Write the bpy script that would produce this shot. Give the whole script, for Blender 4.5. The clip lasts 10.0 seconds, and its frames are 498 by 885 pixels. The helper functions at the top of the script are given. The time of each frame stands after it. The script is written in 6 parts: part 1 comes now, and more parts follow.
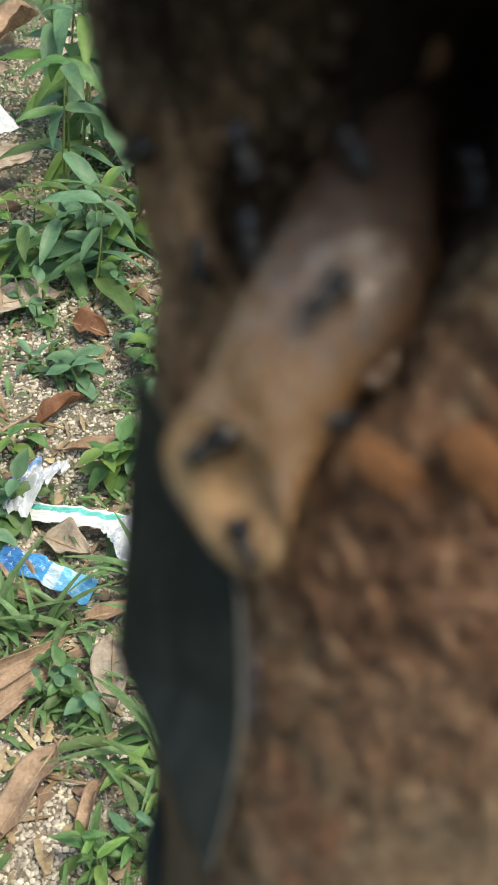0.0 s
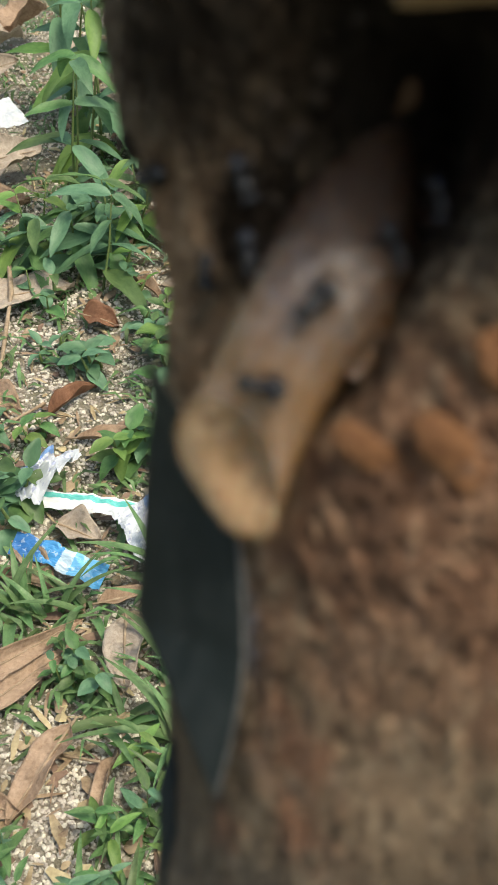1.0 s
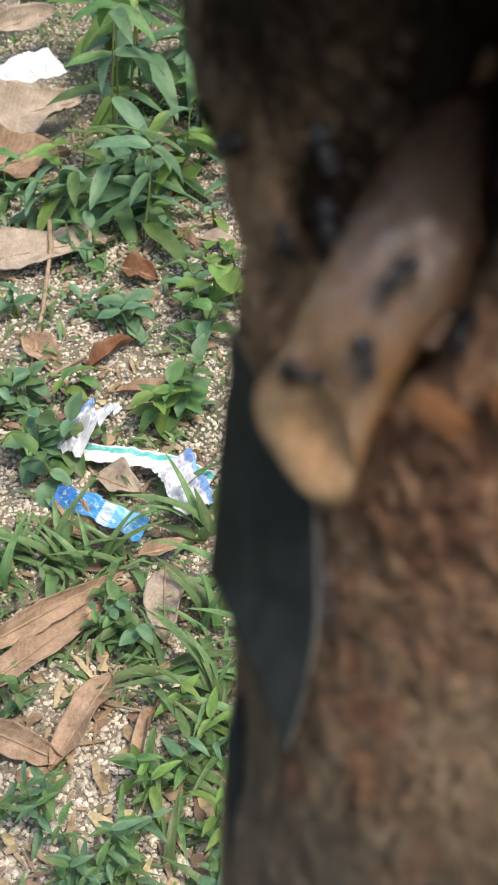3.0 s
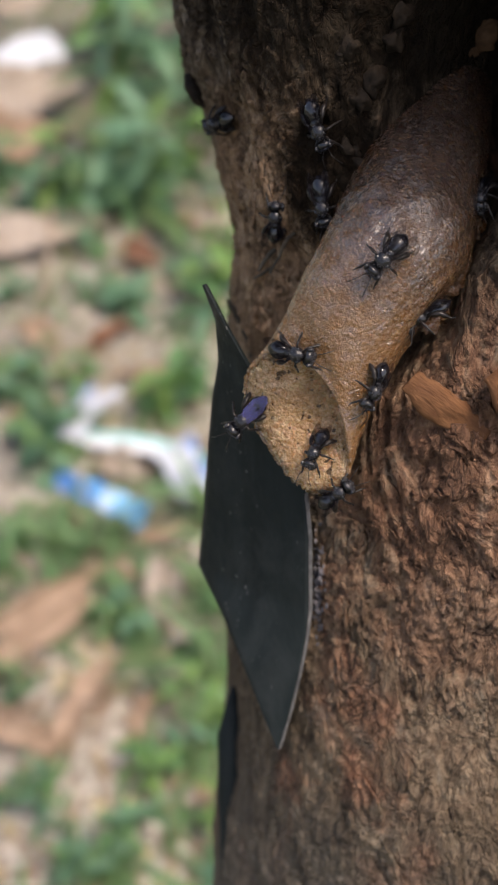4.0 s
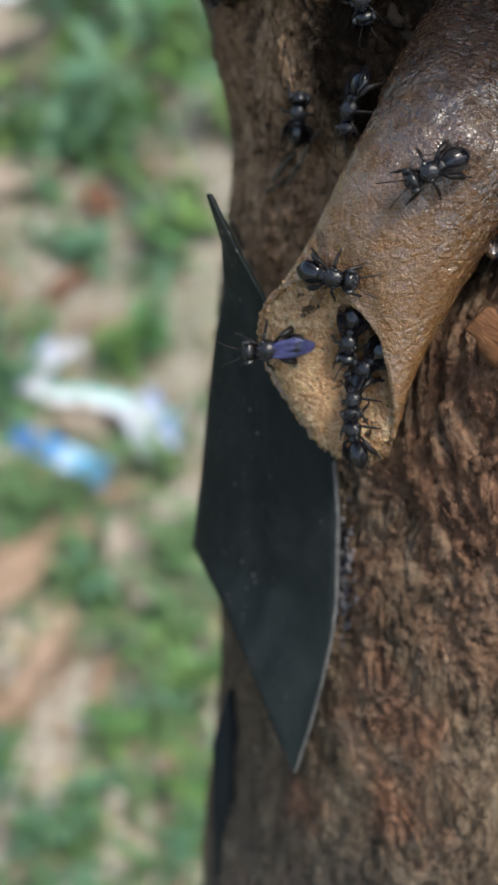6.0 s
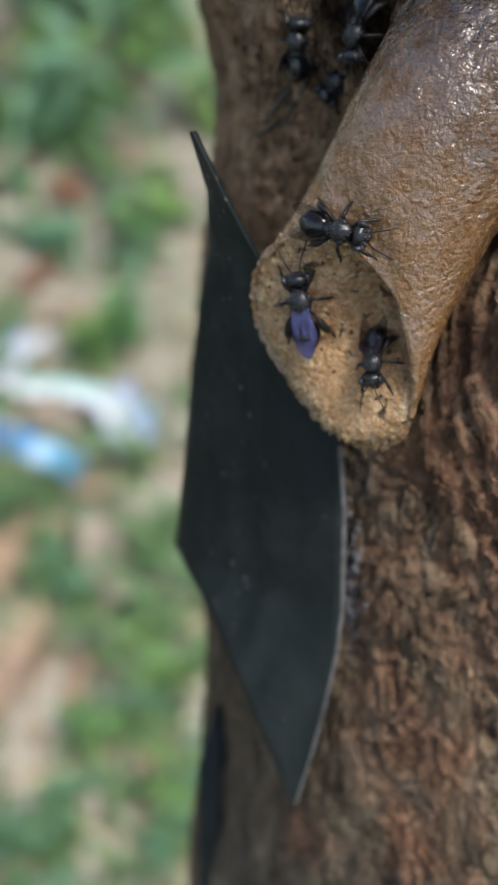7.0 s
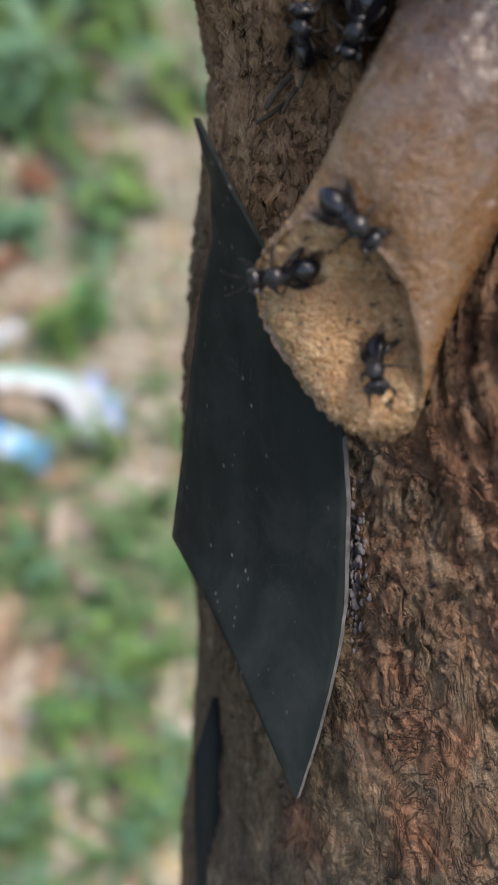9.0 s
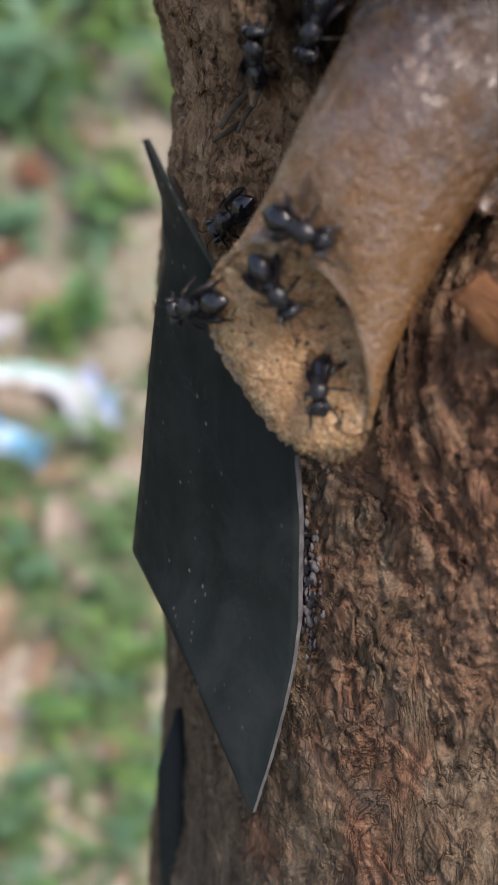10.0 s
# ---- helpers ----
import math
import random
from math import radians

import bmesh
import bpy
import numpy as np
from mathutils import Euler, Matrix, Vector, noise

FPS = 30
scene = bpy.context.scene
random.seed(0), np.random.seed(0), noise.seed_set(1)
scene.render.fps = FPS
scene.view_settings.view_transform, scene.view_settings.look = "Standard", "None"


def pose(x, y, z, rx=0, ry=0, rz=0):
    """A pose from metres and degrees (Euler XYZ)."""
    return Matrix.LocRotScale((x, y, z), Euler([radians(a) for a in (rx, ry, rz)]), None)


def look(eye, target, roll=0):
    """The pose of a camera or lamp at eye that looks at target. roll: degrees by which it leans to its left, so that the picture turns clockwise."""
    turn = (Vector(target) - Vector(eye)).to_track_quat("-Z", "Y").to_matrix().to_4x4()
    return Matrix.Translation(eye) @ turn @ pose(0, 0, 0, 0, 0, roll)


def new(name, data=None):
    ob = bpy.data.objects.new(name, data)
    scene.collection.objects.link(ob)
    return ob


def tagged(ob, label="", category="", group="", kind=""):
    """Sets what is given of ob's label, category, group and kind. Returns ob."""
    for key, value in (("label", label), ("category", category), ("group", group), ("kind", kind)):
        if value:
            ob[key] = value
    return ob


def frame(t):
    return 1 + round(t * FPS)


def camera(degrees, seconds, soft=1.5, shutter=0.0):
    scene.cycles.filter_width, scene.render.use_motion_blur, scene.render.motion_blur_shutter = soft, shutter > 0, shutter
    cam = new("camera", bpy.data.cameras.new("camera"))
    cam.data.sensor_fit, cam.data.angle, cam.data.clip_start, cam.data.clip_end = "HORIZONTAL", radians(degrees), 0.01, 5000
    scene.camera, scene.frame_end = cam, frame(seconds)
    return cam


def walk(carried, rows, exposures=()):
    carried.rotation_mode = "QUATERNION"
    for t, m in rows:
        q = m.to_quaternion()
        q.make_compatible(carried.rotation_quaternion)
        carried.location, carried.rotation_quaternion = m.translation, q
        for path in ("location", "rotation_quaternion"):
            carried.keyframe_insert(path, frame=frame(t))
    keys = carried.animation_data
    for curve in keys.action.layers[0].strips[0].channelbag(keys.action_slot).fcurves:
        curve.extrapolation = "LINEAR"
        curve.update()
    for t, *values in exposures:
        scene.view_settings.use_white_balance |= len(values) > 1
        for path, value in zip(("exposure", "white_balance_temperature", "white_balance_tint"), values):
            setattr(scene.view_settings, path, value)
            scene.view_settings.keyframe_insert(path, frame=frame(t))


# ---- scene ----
# ---------------------------------------------------------------- camera and its path
cam = camera(24, 10.0, soft=1.5)
cam.data.dof.use_dof = True
cam.data.dof.aperture_fstop = 38.0
focus = new("focus_point")
cam.data.dof.focus_object = focus
EYES = [
    (0, look((0.00658, 0.01796, 0.59976), (0.01041, 0.12810, 0.51343), 0.94)),
    (0.5, look((0.00556, 0.01849, 0.59885), (0.01099, 0.12755, 0.51123), 1.23)),
    (1, look((0.00702, 0.00202, 0.61165), (0.00983, 0.11136, 0.52426), 0.39)),
    (1.5, look((0.00630, -0.00398, 0.61355), (0.00785, 0.10437, 0.52491), 0.11)),
    (2, look((0.00394, -0.00287, 0.61479), (0.00440, 0.10410, 0.52447), 0.02)),
    (2.5, look((0.00135, -0.00196, 0.61524), (0.00082, 0.10448, 0.52430), -0.25)),
    (4, look((0.00338, 0.00446, 0.61188), (0.00182, 0.10906, 0.51883), -0.70)),
    (4.5, look((0.00022, 0.00213, 0.60956), (0.00042, 0.10782, 0.51775), 0.12)),
    (5, look((-0.00259, 0.00350, 0.60950), (0.00036, 0.10846, 0.51690), 1.22)),
    (5.5, look((-0.00351, 0.01205, 0.60249), (-0.00036, 0.11492, 0.50757), 1.35)),
    (6, look((-0.00205, 0.02507, 0.59345), (0.00142, 0.12603, 0.49652), 1.31)),
    (6.2, look((-0.00010, 0.02802, 0.58926), (0.00321, 0.12917, 0.49253), 1.18)),
    (7.5, look((-0.00454, 0.03702, 0.58188), (0.00476, 0.13630, 0.48362), 3.00)),
    (8, look((-0.00375, 0.03664, 0.58194), (0.00668, 0.13529, 0.48315), 3.57)),
    (8.5, look((-0.00420, 0.03728, 0.58179), (0.00635, 0.13605, 0.48313), 3.49)),
    (9, look((-0.00600, 0.03674, 0.58148), (0.00467, 0.13584, 0.48317), 3.32)),
    (9.5, look((-0.00451, 0.03713, 0.58170), (0.00605, 0.13626, 0.48340), 3.35)),
    (10, look((-0.00222, 0.03762, 0.58333), (0.00834, 0.13617, 0.48446), 3.51)),
]
walk(cam, EYES, exposures=[(0, 1.0, 7650, 3), (1.5, 1.0, 7650, 4), (2.7, 1.05, 7600, 8), (4.2, 1.05, 7350, 17), (5.2, 1.06, 7050, 14), (6.2, 1.04, 6700, 6), (8.2, 1.08, 6700, 8), (9.2, 1.09, 7150, 15), (10, 1.1, 7150, 17)])

# ---------------------------------------------------------------- light: bright hazy daylight from behind the trunk
SUN_EL, SUN_AZ = 66, 118
world = bpy.data.worlds.new("sky")
scene.world = world
world.use_nodes = True
sky = world.node_tree.nodes.new("ShaderNodeTexSky")
sky.sky_type, sky.sun_disc = "NISHITA", False
sky.sun_elevation, sky.sun_rotation = radians(SUN_EL), radians(SUN_AZ)
sky.air_density, sky.dust_density = 1.0, 3.0
back = world.node_tree.nodes["Background"]
world.node_tree.links.new(sky.outputs[0], back.inputs[0])
back.inputs[1].default_value = 0.13
sun = new("sun", bpy.data.lights.new("sun", "SUN"))
sun.data.energy, sun.data.angle, sun.data.color = 1.5, radians(15), (1.0, 0.97, 0.93)
sun.matrix_basis = look((5 * math.sin(radians(SUN_AZ)) * math.cos(radians(SUN_EL)),
                         5 * math.cos(radians(SUN_AZ)) * math.cos(radians(SUN_EL)),
                         5 * math.sin(radians(SUN_EL))), (0, 0, 0))

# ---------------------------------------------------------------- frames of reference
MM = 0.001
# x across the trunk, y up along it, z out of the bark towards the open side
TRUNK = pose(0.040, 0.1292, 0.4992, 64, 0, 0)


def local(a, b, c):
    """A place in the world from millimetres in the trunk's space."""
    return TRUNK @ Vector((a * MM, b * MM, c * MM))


# ---------------------------------------------------------------- vectorised noise
def hash3(i, j, k, seed):
    n = (i * 374761393 + j * 668265263 + k * 2147483647 + seed * 1274126177) & 0xFFFFFFFF
    n = ((n ^ (n >> 13)) * 1274126177) & 0xFFFFFFFF
    return ((n ^ (n >> 16)) & 0xFFFF) / 65535.0


def vnoise(x, y, z, seed=0):
    """Smooth noise from -1 to 1 over arrays of places."""
    x, y, z = np.broadcast_arrays(np.asarray(x, float), np.asarray(y, float), np.asarray(z, float))
    i, j, k = (np.floor(v).astype(np.int64) for v in (x, y, z))
    u, v, w = x - i, y - j, z - k
    u, v, w = (s * s * s * (s * (s * 6 - 15) + 10) for s in (u, v, w))
    out = 0
    for di in (0, 1):
        for dj in (0, 1):
            for dk in (0, 1):
                weight = (u if di else 1 - u) * (v if dj else 1 - v) * (w if dk else 1 - w)
                out = out + weight * hash3(i + di, j + dj, k + dk, seed)
    return out * 2 - 1


def fbm(x, y, z, seed=0, octaves=4):
    total, amp = 0, 1.0
    for o in range(octaves):
        total = total + amp * vnoise(x * 2**o, y * 2**o, z * 2**o, seed + 17 * o)
        amp *= 0.5
    return total


# ---------------------------------------------------------------- materials
def material(name, rough=0.6, metal=0.0, spec=0.5):
    m = bpy.data.materials.new(name)
    m.use_nodes = True
    nodes, links = m.node_tree.nodes, m.node_tree.links
    b = nodes["Principled BSDF"]
    b.inputs["Roughness"].default_value = rough
    b.inputs["Metallic"].default_value = metal
    b.inputs["Specular IOR Level"].default_value = spec
    return m, nodes, links, b


def coords(nodes, links, stretch=(1, 1, 1), which="Object"):
    tc = nodes.new("ShaderNodeTexCoord")
    mp = nodes.new("ShaderNodeMapping")
    mp.inputs["Scale"].default_value = stretch
    links.new(tc.outputs[which], mp.inputs["Vector"])
    return mp.outputs["Vector"]


def noise_node(nodes, links, vec, scale, detail=6, rough=0.6, distort=0.0):
    n = nodes.new("ShaderNodeTexNoise")
    n.inputs["Scale"].default_value = scale
    n.inputs["Detail"].default_value = detail
    n.inputs["Roughness"].default_value = rough
    n.inputs["Distortion"].default_value = distort
    if vec is not None:
        links.new(vec, n.inputs["Vector"])
    return n.outputs["Fac"]


def noise_colour(nodes, links, vec, scale):
    n = nodes.new("ShaderNodeTexNoise")
    n.inputs["Scale"].default_value = scale
    links.new(vec, n.inputs["Vector"])
    return n.outputs["Color"]


def ramp(nodes, links, fac, stops):
    r = nodes.new("ShaderNodeValToRGB")
    els = r.color_ramp.elements
    while len(els) < len(stops):
        els.new(0.5)
    for e, (p, c) in zip(els, stops):
        e.position, e.color = p, (*c, 1) if len(c) == 3 else c
    links.new(fac, r.inputs["Fac"])
    return r.outputs["Color"]


def grey(lo, hi):
    return [(lo, (0, 0, 0)), (hi, (1, 1, 1))]


def mix(nodes, links, fac, a, b, blend="MIX"):
    n = nodes.new("ShaderNodeMix")
    n.data_type, n.blend_type = "RGBA", blend
    for v, s in ((fac, 0), (a, 6), (b, 7)):
        if isinstance(v, (int, float)):
            n.inputs[s].default_value = v
        elif isinstance(v, tuple):
            n.inputs[s].default_value = (*v, 1)
        else:
            links.new(v, n.inputs[s])
    return n.outputs[2]


def math_node(nodes, links, op, a, b=0.0):
    n = nodes.new("ShaderNodeMath")
    n.operation = op
    for v, s in ((a, 0), (b, 1)):
        if isinstance(v, (int, float)):
            n.inputs[s].default_value = v
        else:
            links.new(v, n.inputs[s])
    return n.outputs[0]


def bump(nodes, links, bsdf, height, strength, distance):
    n = nodes.new("ShaderNodeBump")
    n.inputs["Strength"].default_value = strength
    n.inputs["Distance"].default_value = distance
    links.new(height, n.inputs["Height"])
    links.new(n.outputs["Normal"], bsdf.inputs["Normal"])
    links.new(n.outputs["Normal"], bsdf.inputs["Coat Normal"])


def near(nodes, links, centre, radii, soft_noise=None, amount=0.0):
    """1 inside an ellipsoid of the object's space, fading to 0 at its edge, with a ragged border."""
    tc = nodes.new("ShaderNodeTexCoord")
    mp = nodes.new("ShaderNodeMapping")
    mp.inputs["Location"].default_value = [-c / r for c, r in zip(centre, radii)]
    mp.inputs["Scale"].default_value = [1 / r for r in radii]
    links.new(tc.outputs["Object"], mp.inputs["Vector"])
    ln = nodes.new("ShaderNodeVectorMath")
    ln.operation = "LENGTH"
    links.new(mp.outputs["Vector"], ln.inputs[0])
    d = ln.outputs["Value"]
    if soft_noise is not None:
        d = math_node(nodes, links, "ADD", d, math_node(nodes, links, "MULTIPLY", math_node(nodes, links, "SUBTRACT", soft_noise, 0.5), amount))
    mr = nodes.new("ShaderNodeMapRange")
    mr.interpolation_type = "SMOOTHSTEP"
    for i, v in ((1, 1.15), (2, 0.55), (3, 0.0), (4, 1.0)):
        mr.inputs[i].default_value = v
    links.new(d, mr.inputs[0])
    return mr.outputs[0]


def creases(n, l, v, scale, width, detail=3, distort=0.0):
    """Thin meandering lines: 1 on the line, 0 away from it."""
    f = noise_node(n, l, v, scale, detail, 0.6, distort)
    d = math_node(n, l, "ABSOLUTE", math_node(n, l, "SUBTRACT", f, 0.5))
    return ramp(n, l, d, [(0.0, (1, 1, 1)), (width, (0, 0, 0))])


def terraces(n, l, f, steps):
    """Overlapping scales: a height that climbs slowly and drops at once."""
    return math_node(n, l, "FRACT", math_node(n, l, "MULTIPLY", f, steps))


def bark_material():
    m, n, l, b = material("bark", 0.8, spec=0.3)
    v = coords(n, l, (1, 0.5, 1))
    fine = noise_node(n, l, v, 1700, 8, 0.75, 0.8)
    mid = noise_node(n, l, v, 240, 7, 0.68, 1.4)
    tone = noise_node(n, l, coords(n, l, (1, 0.7, 1)), 150, 5, 0.62, 0.9)
    big = noise_node(n, l, coords(n, l, (1, 0.7, 1)), 62, 5, 0.6, 0.5)
    scale_a = terraces(n, l, noise_node(n, l, coords(n, l, (1, 0.6, 1)), 290, 3, 0.55, 1.8), 7.0)
    scale_b = terraces(n, l, noise_node(n, l, coords(n, l, (1, 0.6, 1)), 900, 2, 0.5, 1.2), 5.0)
    split = creases(n, l, coords(n, l, (1, 0.35, 1)), 190, 0.020, 5, 1.0)
    brown = ramp(n, l, mid, [(0.28, (0.060, 0.039, 0.024)), (0.42, (0.115, 0.078, 0.048)), (0.56, (0.188, 0.136, 0.087)), (0.72, (0.32, 0.252, 0.175))])
    rust = ramp(n, l, mid, [(0.28, (0.090, 0.038, 0.022)), (0.5, (0.285, 0.128, 0.072)), (0.7, (0.47, 0.27, 0.165))])
    greyish = ramp(n, l, mid, [(0.3, (0.092, 0.073, 0.056)), (0.68, (0.245, 0.208, 0.16))])
    c = mix(n, l, ramp(n, l, big, grey(0.56, 0.68)), brown, rust)
    c = mix(n, l, math_node(n, l, "MULTIPLY", ramp(n, l, tone, grey(0.54, 0.66)), 0.55), c, greyish)
    low = near(n, l, (-0.024, -0.075, 0.032), (0.036, 0.044, 0.05), mid, 0.8)
    c = mix(n, l, math_node(n, l, "MULTIPLY", low, 0.75), c, greyish)
    # rust-red weathering beside the tube
    red = near(n, l, (-0.006, 0.006, 0.04), (0.026, 0.026, 0.03), mid, 1.2)
    for spot, size in (((-0.0185, -0.010, 0.030), (0.006, 0.006, 0.03)), ((-0.019, 0.002, 0.030), (0.005, 0.004, 0.03))):
        red = math_node(n, l, "MAXIMUM", red, near(n, l, spot, size, mid, 1.2))
    c = mix(n, l, math_node(n, l, "MULTIPLY", red, 0.55), c, rust)
    # a paler stretch lower down, widened to brighten the dim right-hand side
    paler = near(n, l, (-0.0135, -0.018, 0.032), (0.0115, 0.019, 0.03), mid, 1.3)
    c = mix(n, l, math_node(n, l, "MULTIPLY", paler, 0.25), c, ramp(n, l, mid, [(0.3, (0.20, 0.125, 0.075)), (0.5, (0.40, 0.285, 0.19)), (0.68, (0.56, 0.44, 0.31))]))
    # split, fibrous wood on the shoulder beside the tube
    fibre = near(n, l, (-0.037, 0.031, 0.020), (0.013, 0.023, 0.030), mid, 0.9)
    c = mix(n, l, math_node(n, l, "MULTIPLY", fibre, 0.9), c, ramp(n, l, mid, [(0.3, (0.13, 0.068, 0.035)), (0.5, (0.37, 0.225, 0.125)), (0.68, (0.58, 0.40, 0.25))]))
    # resin-dark wood and the shade of the hollow, both painted into the bark
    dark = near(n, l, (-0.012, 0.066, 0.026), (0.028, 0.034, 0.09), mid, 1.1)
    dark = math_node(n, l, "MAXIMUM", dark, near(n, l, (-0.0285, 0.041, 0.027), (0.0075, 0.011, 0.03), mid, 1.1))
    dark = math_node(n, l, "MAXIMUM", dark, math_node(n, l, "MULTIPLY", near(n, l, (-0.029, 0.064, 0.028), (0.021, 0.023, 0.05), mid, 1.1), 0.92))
    hollow_black = ramp(n, l, mid, [(0.35, (0.004, 0.0035, 0.003)), (0.62, (0.013, 0.010, 0.007)), (0.78, (0.045, 0.032, 0.02))])
    c = mix(n, l, math_node(n, l, "MULTIPLY", dark, 0.96), c, hollow_black)
    # gloss cut there too, so that sky reflection doesn't lift the painted black
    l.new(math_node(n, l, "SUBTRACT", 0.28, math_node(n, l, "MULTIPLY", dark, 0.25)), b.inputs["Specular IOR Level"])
    c = mix(n, l, 0.42, c, ramp(n, l, fine, [(0.34, (0.40, 0.37, 0.34)), (0.54, (1, 1, 1))]), "MULTIPLY")
    c = mix(n, l, 0.55, c, ramp(n, l, scale_a, [(0.0, (0.62, 0.58, 0.55)), (0.75, (1, 1, 1)), (1.0, (1.0, 1.0, 1.0))]), "MULTIPLY")
    c = mix(n, l, math_node(n, l, "MULTIPLY", split, 0.5), c, (0.03, 0.019, 0.012))
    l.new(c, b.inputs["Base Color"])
    h = math_node(n, l, "ADD", math_node(n, l, "MULTIPLY", fine, 0.7), math_node(n, l, "MULTIPLY", mid, 1.3))
    h = math_node(n, l, "ADD", h, math_node(n, l, "ADD", math_node(n, l, "MULTIPLY", scale_a, 0.7), math_node(n, l, "MULTIPLY", scale_b, 0.3)))
    bump(n, l, b, math_node(n, l, "SUBTRACT", h, math_node(n, l, "MULTIPLY", split, 0.9)), 0.85, 0.0007)
    return m


def wax_material(name="wax", inner=False):
    m, n, l, b = material(name, 0.42, spec=0.6)
    v = coords(n, l)
    fine = noise_node(n, l, v, 2600, 6, 0.7)
    mid = noise_node(n, l, v, 420, 5, 0.6, 0.4)
    big = noise_node(n, l, v, 110, 3, 0.5)
    if inner:
        stops = [(0.3, (0.33, 0.195, 0.088)), (0.5, (0.56, 0.345, 0.180)), (0.7, (0.76, 0.52, 0.31))]
    else:
        stops = [(0.28, (0.036, 0.014, 0.003)), (0.5, (0.098, 0.041, 0.009)), (0.72, (0.20, 0.095, 0.024))]
    c = ramp(n, l, mid, stops)
    c = mix(n, l, math_node(n, l, "MULTIPLY", ramp(n, l, big, grey(0.4, 0.66)), 0.6), c, (0.15, 0.065, 0.017) if not inner else (0.58, 0.37, 0.185))
    grain = n.new("ShaderNodeTexVoronoi")
    grain.inputs["Scale"].default_value = 1500
    l.new(mix(n, l, 0.002, v, noise_colour(n, l, v, 900)), grain.inputs["Vector"])
    if not inner:
        # fresh lighter wax towards the mouth; the overhang's shade painted over the root
        fresh = near(n, l, (-0.034, 0.0125, 0.036), (0.018, 0.023, 0.021), mid, 0.5)
        c = mix(n, l, math_node(n, l, "MULTIPLY", fresh, 0.7), c, (0.275, 0.138, 0.045))
        upper_shade = near(n, l, (-0.016, 0.056, 0.022), (0.032, 0.034, 0.040), mid, 0.5)
        c = mix(n, l, math_node(n, l, "MULTIPLY", upper_shade, 0.8), c, (0.066, 0.029, 0.010))
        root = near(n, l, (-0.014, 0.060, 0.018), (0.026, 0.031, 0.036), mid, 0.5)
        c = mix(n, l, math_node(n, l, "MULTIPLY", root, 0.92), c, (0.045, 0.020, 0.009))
        # pale grains pressed into the wax
        dots = ramp(n, l, noise_node(n, l, v, 1900, 3, 0.55), grey(0.58, 0.68))
        c = mix(n, l, math_node(n, l, "MULTIPLY", dots, 0.45), c, (0.38, 0.25, 0.14))
    else:
        # chewed dark pits of uneven shape
        chew = ramp(n, l, noise_node(n, l, v, 1250, 1, 0.4, 0.2), [(0.655, (0, 0, 0)), (0.675, (1, 1, 1))])
        patch = ramp(n, l, noise_node(n, l, v, 190, 2, 0.5), grey(0.40, 0.50))
        c = mix(n, l, math_node(n, l, "MULTIPLY", math_node(n, l, "MULTIPLY", chew, patch), 0.9), c, (0.06, 0.034, 0.016))
        c = mix(n, l, math_node(n, l, "MULTIPLY", ramp(n, l, noise_node(n, l, v, 1100, 3, 0.5), grey(0.58, 0.68)), 0.4), c, (0.64, 0.47, 0.27))
    c = mix(n, l, 0.55, c, ramp(n, l, fine, [(0.34, (0.42, 0.36, 0.3)), (0.6, (1, 1, 1))]), "MULTIPLY")
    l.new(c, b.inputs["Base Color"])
    l.new(ramp(n, l, fine, [(0.36, (0.12, 0.12, 0.12)), (0.66, (0.42, 0.42, 0.42))]), b.inputs["Roughness"])
    b.inputs["Subsurface Weight"].default_value = 0.8 if inner else 0.35
    b.inputs["Subsurface Radius"].default_value = (1.0, 0.62, 0.38)
    b.inputs["Subsurface Scale"].default_value = 0.0022
    if inner:
        b.inputs["Coat Weight"].default_value = 0.08
    else:
        # polished by many feet in some places, dull in others
        l.new(ramp(n, l, noise_node(n, l, v, 380, 5, 0.65, 0.5), [(0.38, (0.15, 0.15, 0.15)), (0.58, (1, 1, 1))]), b.inputs["Coat Weight"])
    b.inputs["Coat Roughness"].default_value = 0.17
    b.inputs["Coat IOR"].default_value = 1.5 if inner else 1.8
    h = math_node(n, l, "ADD", math_node(n, l, "MULTIPLY", fine, 1.3), math_node(n, l, "MULTIPLY", mid, 0.9))
    bump(n, l, b, math_node(n, l, "SUBTRACT", h, math_node(n, l, "MULTIPLY", grain.outputs["Distance"], 2.2 if inner else 0.9)), 1.0, 0.00034 if inner else 0.00022)
    film_relief = n.new("ShaderNodeBump")
    film_relief.inputs["Strength"].default_value = 1.0
    film_relief.inputs["Distance"].default_value = 0.00018
    l.new(math_node(n, l, "ADD", noise_node(n, l, v, 2600, 2, 0.5), math_node(n, l, "MULTIPLY", noise_node(n, l, v, 800, 3, 0.5, 0.6), 2.2)), film_relief.inputs["Height"])
    l.new(film_relief.outputs["Normal"], b.inputs["Coat Normal"])
    return m


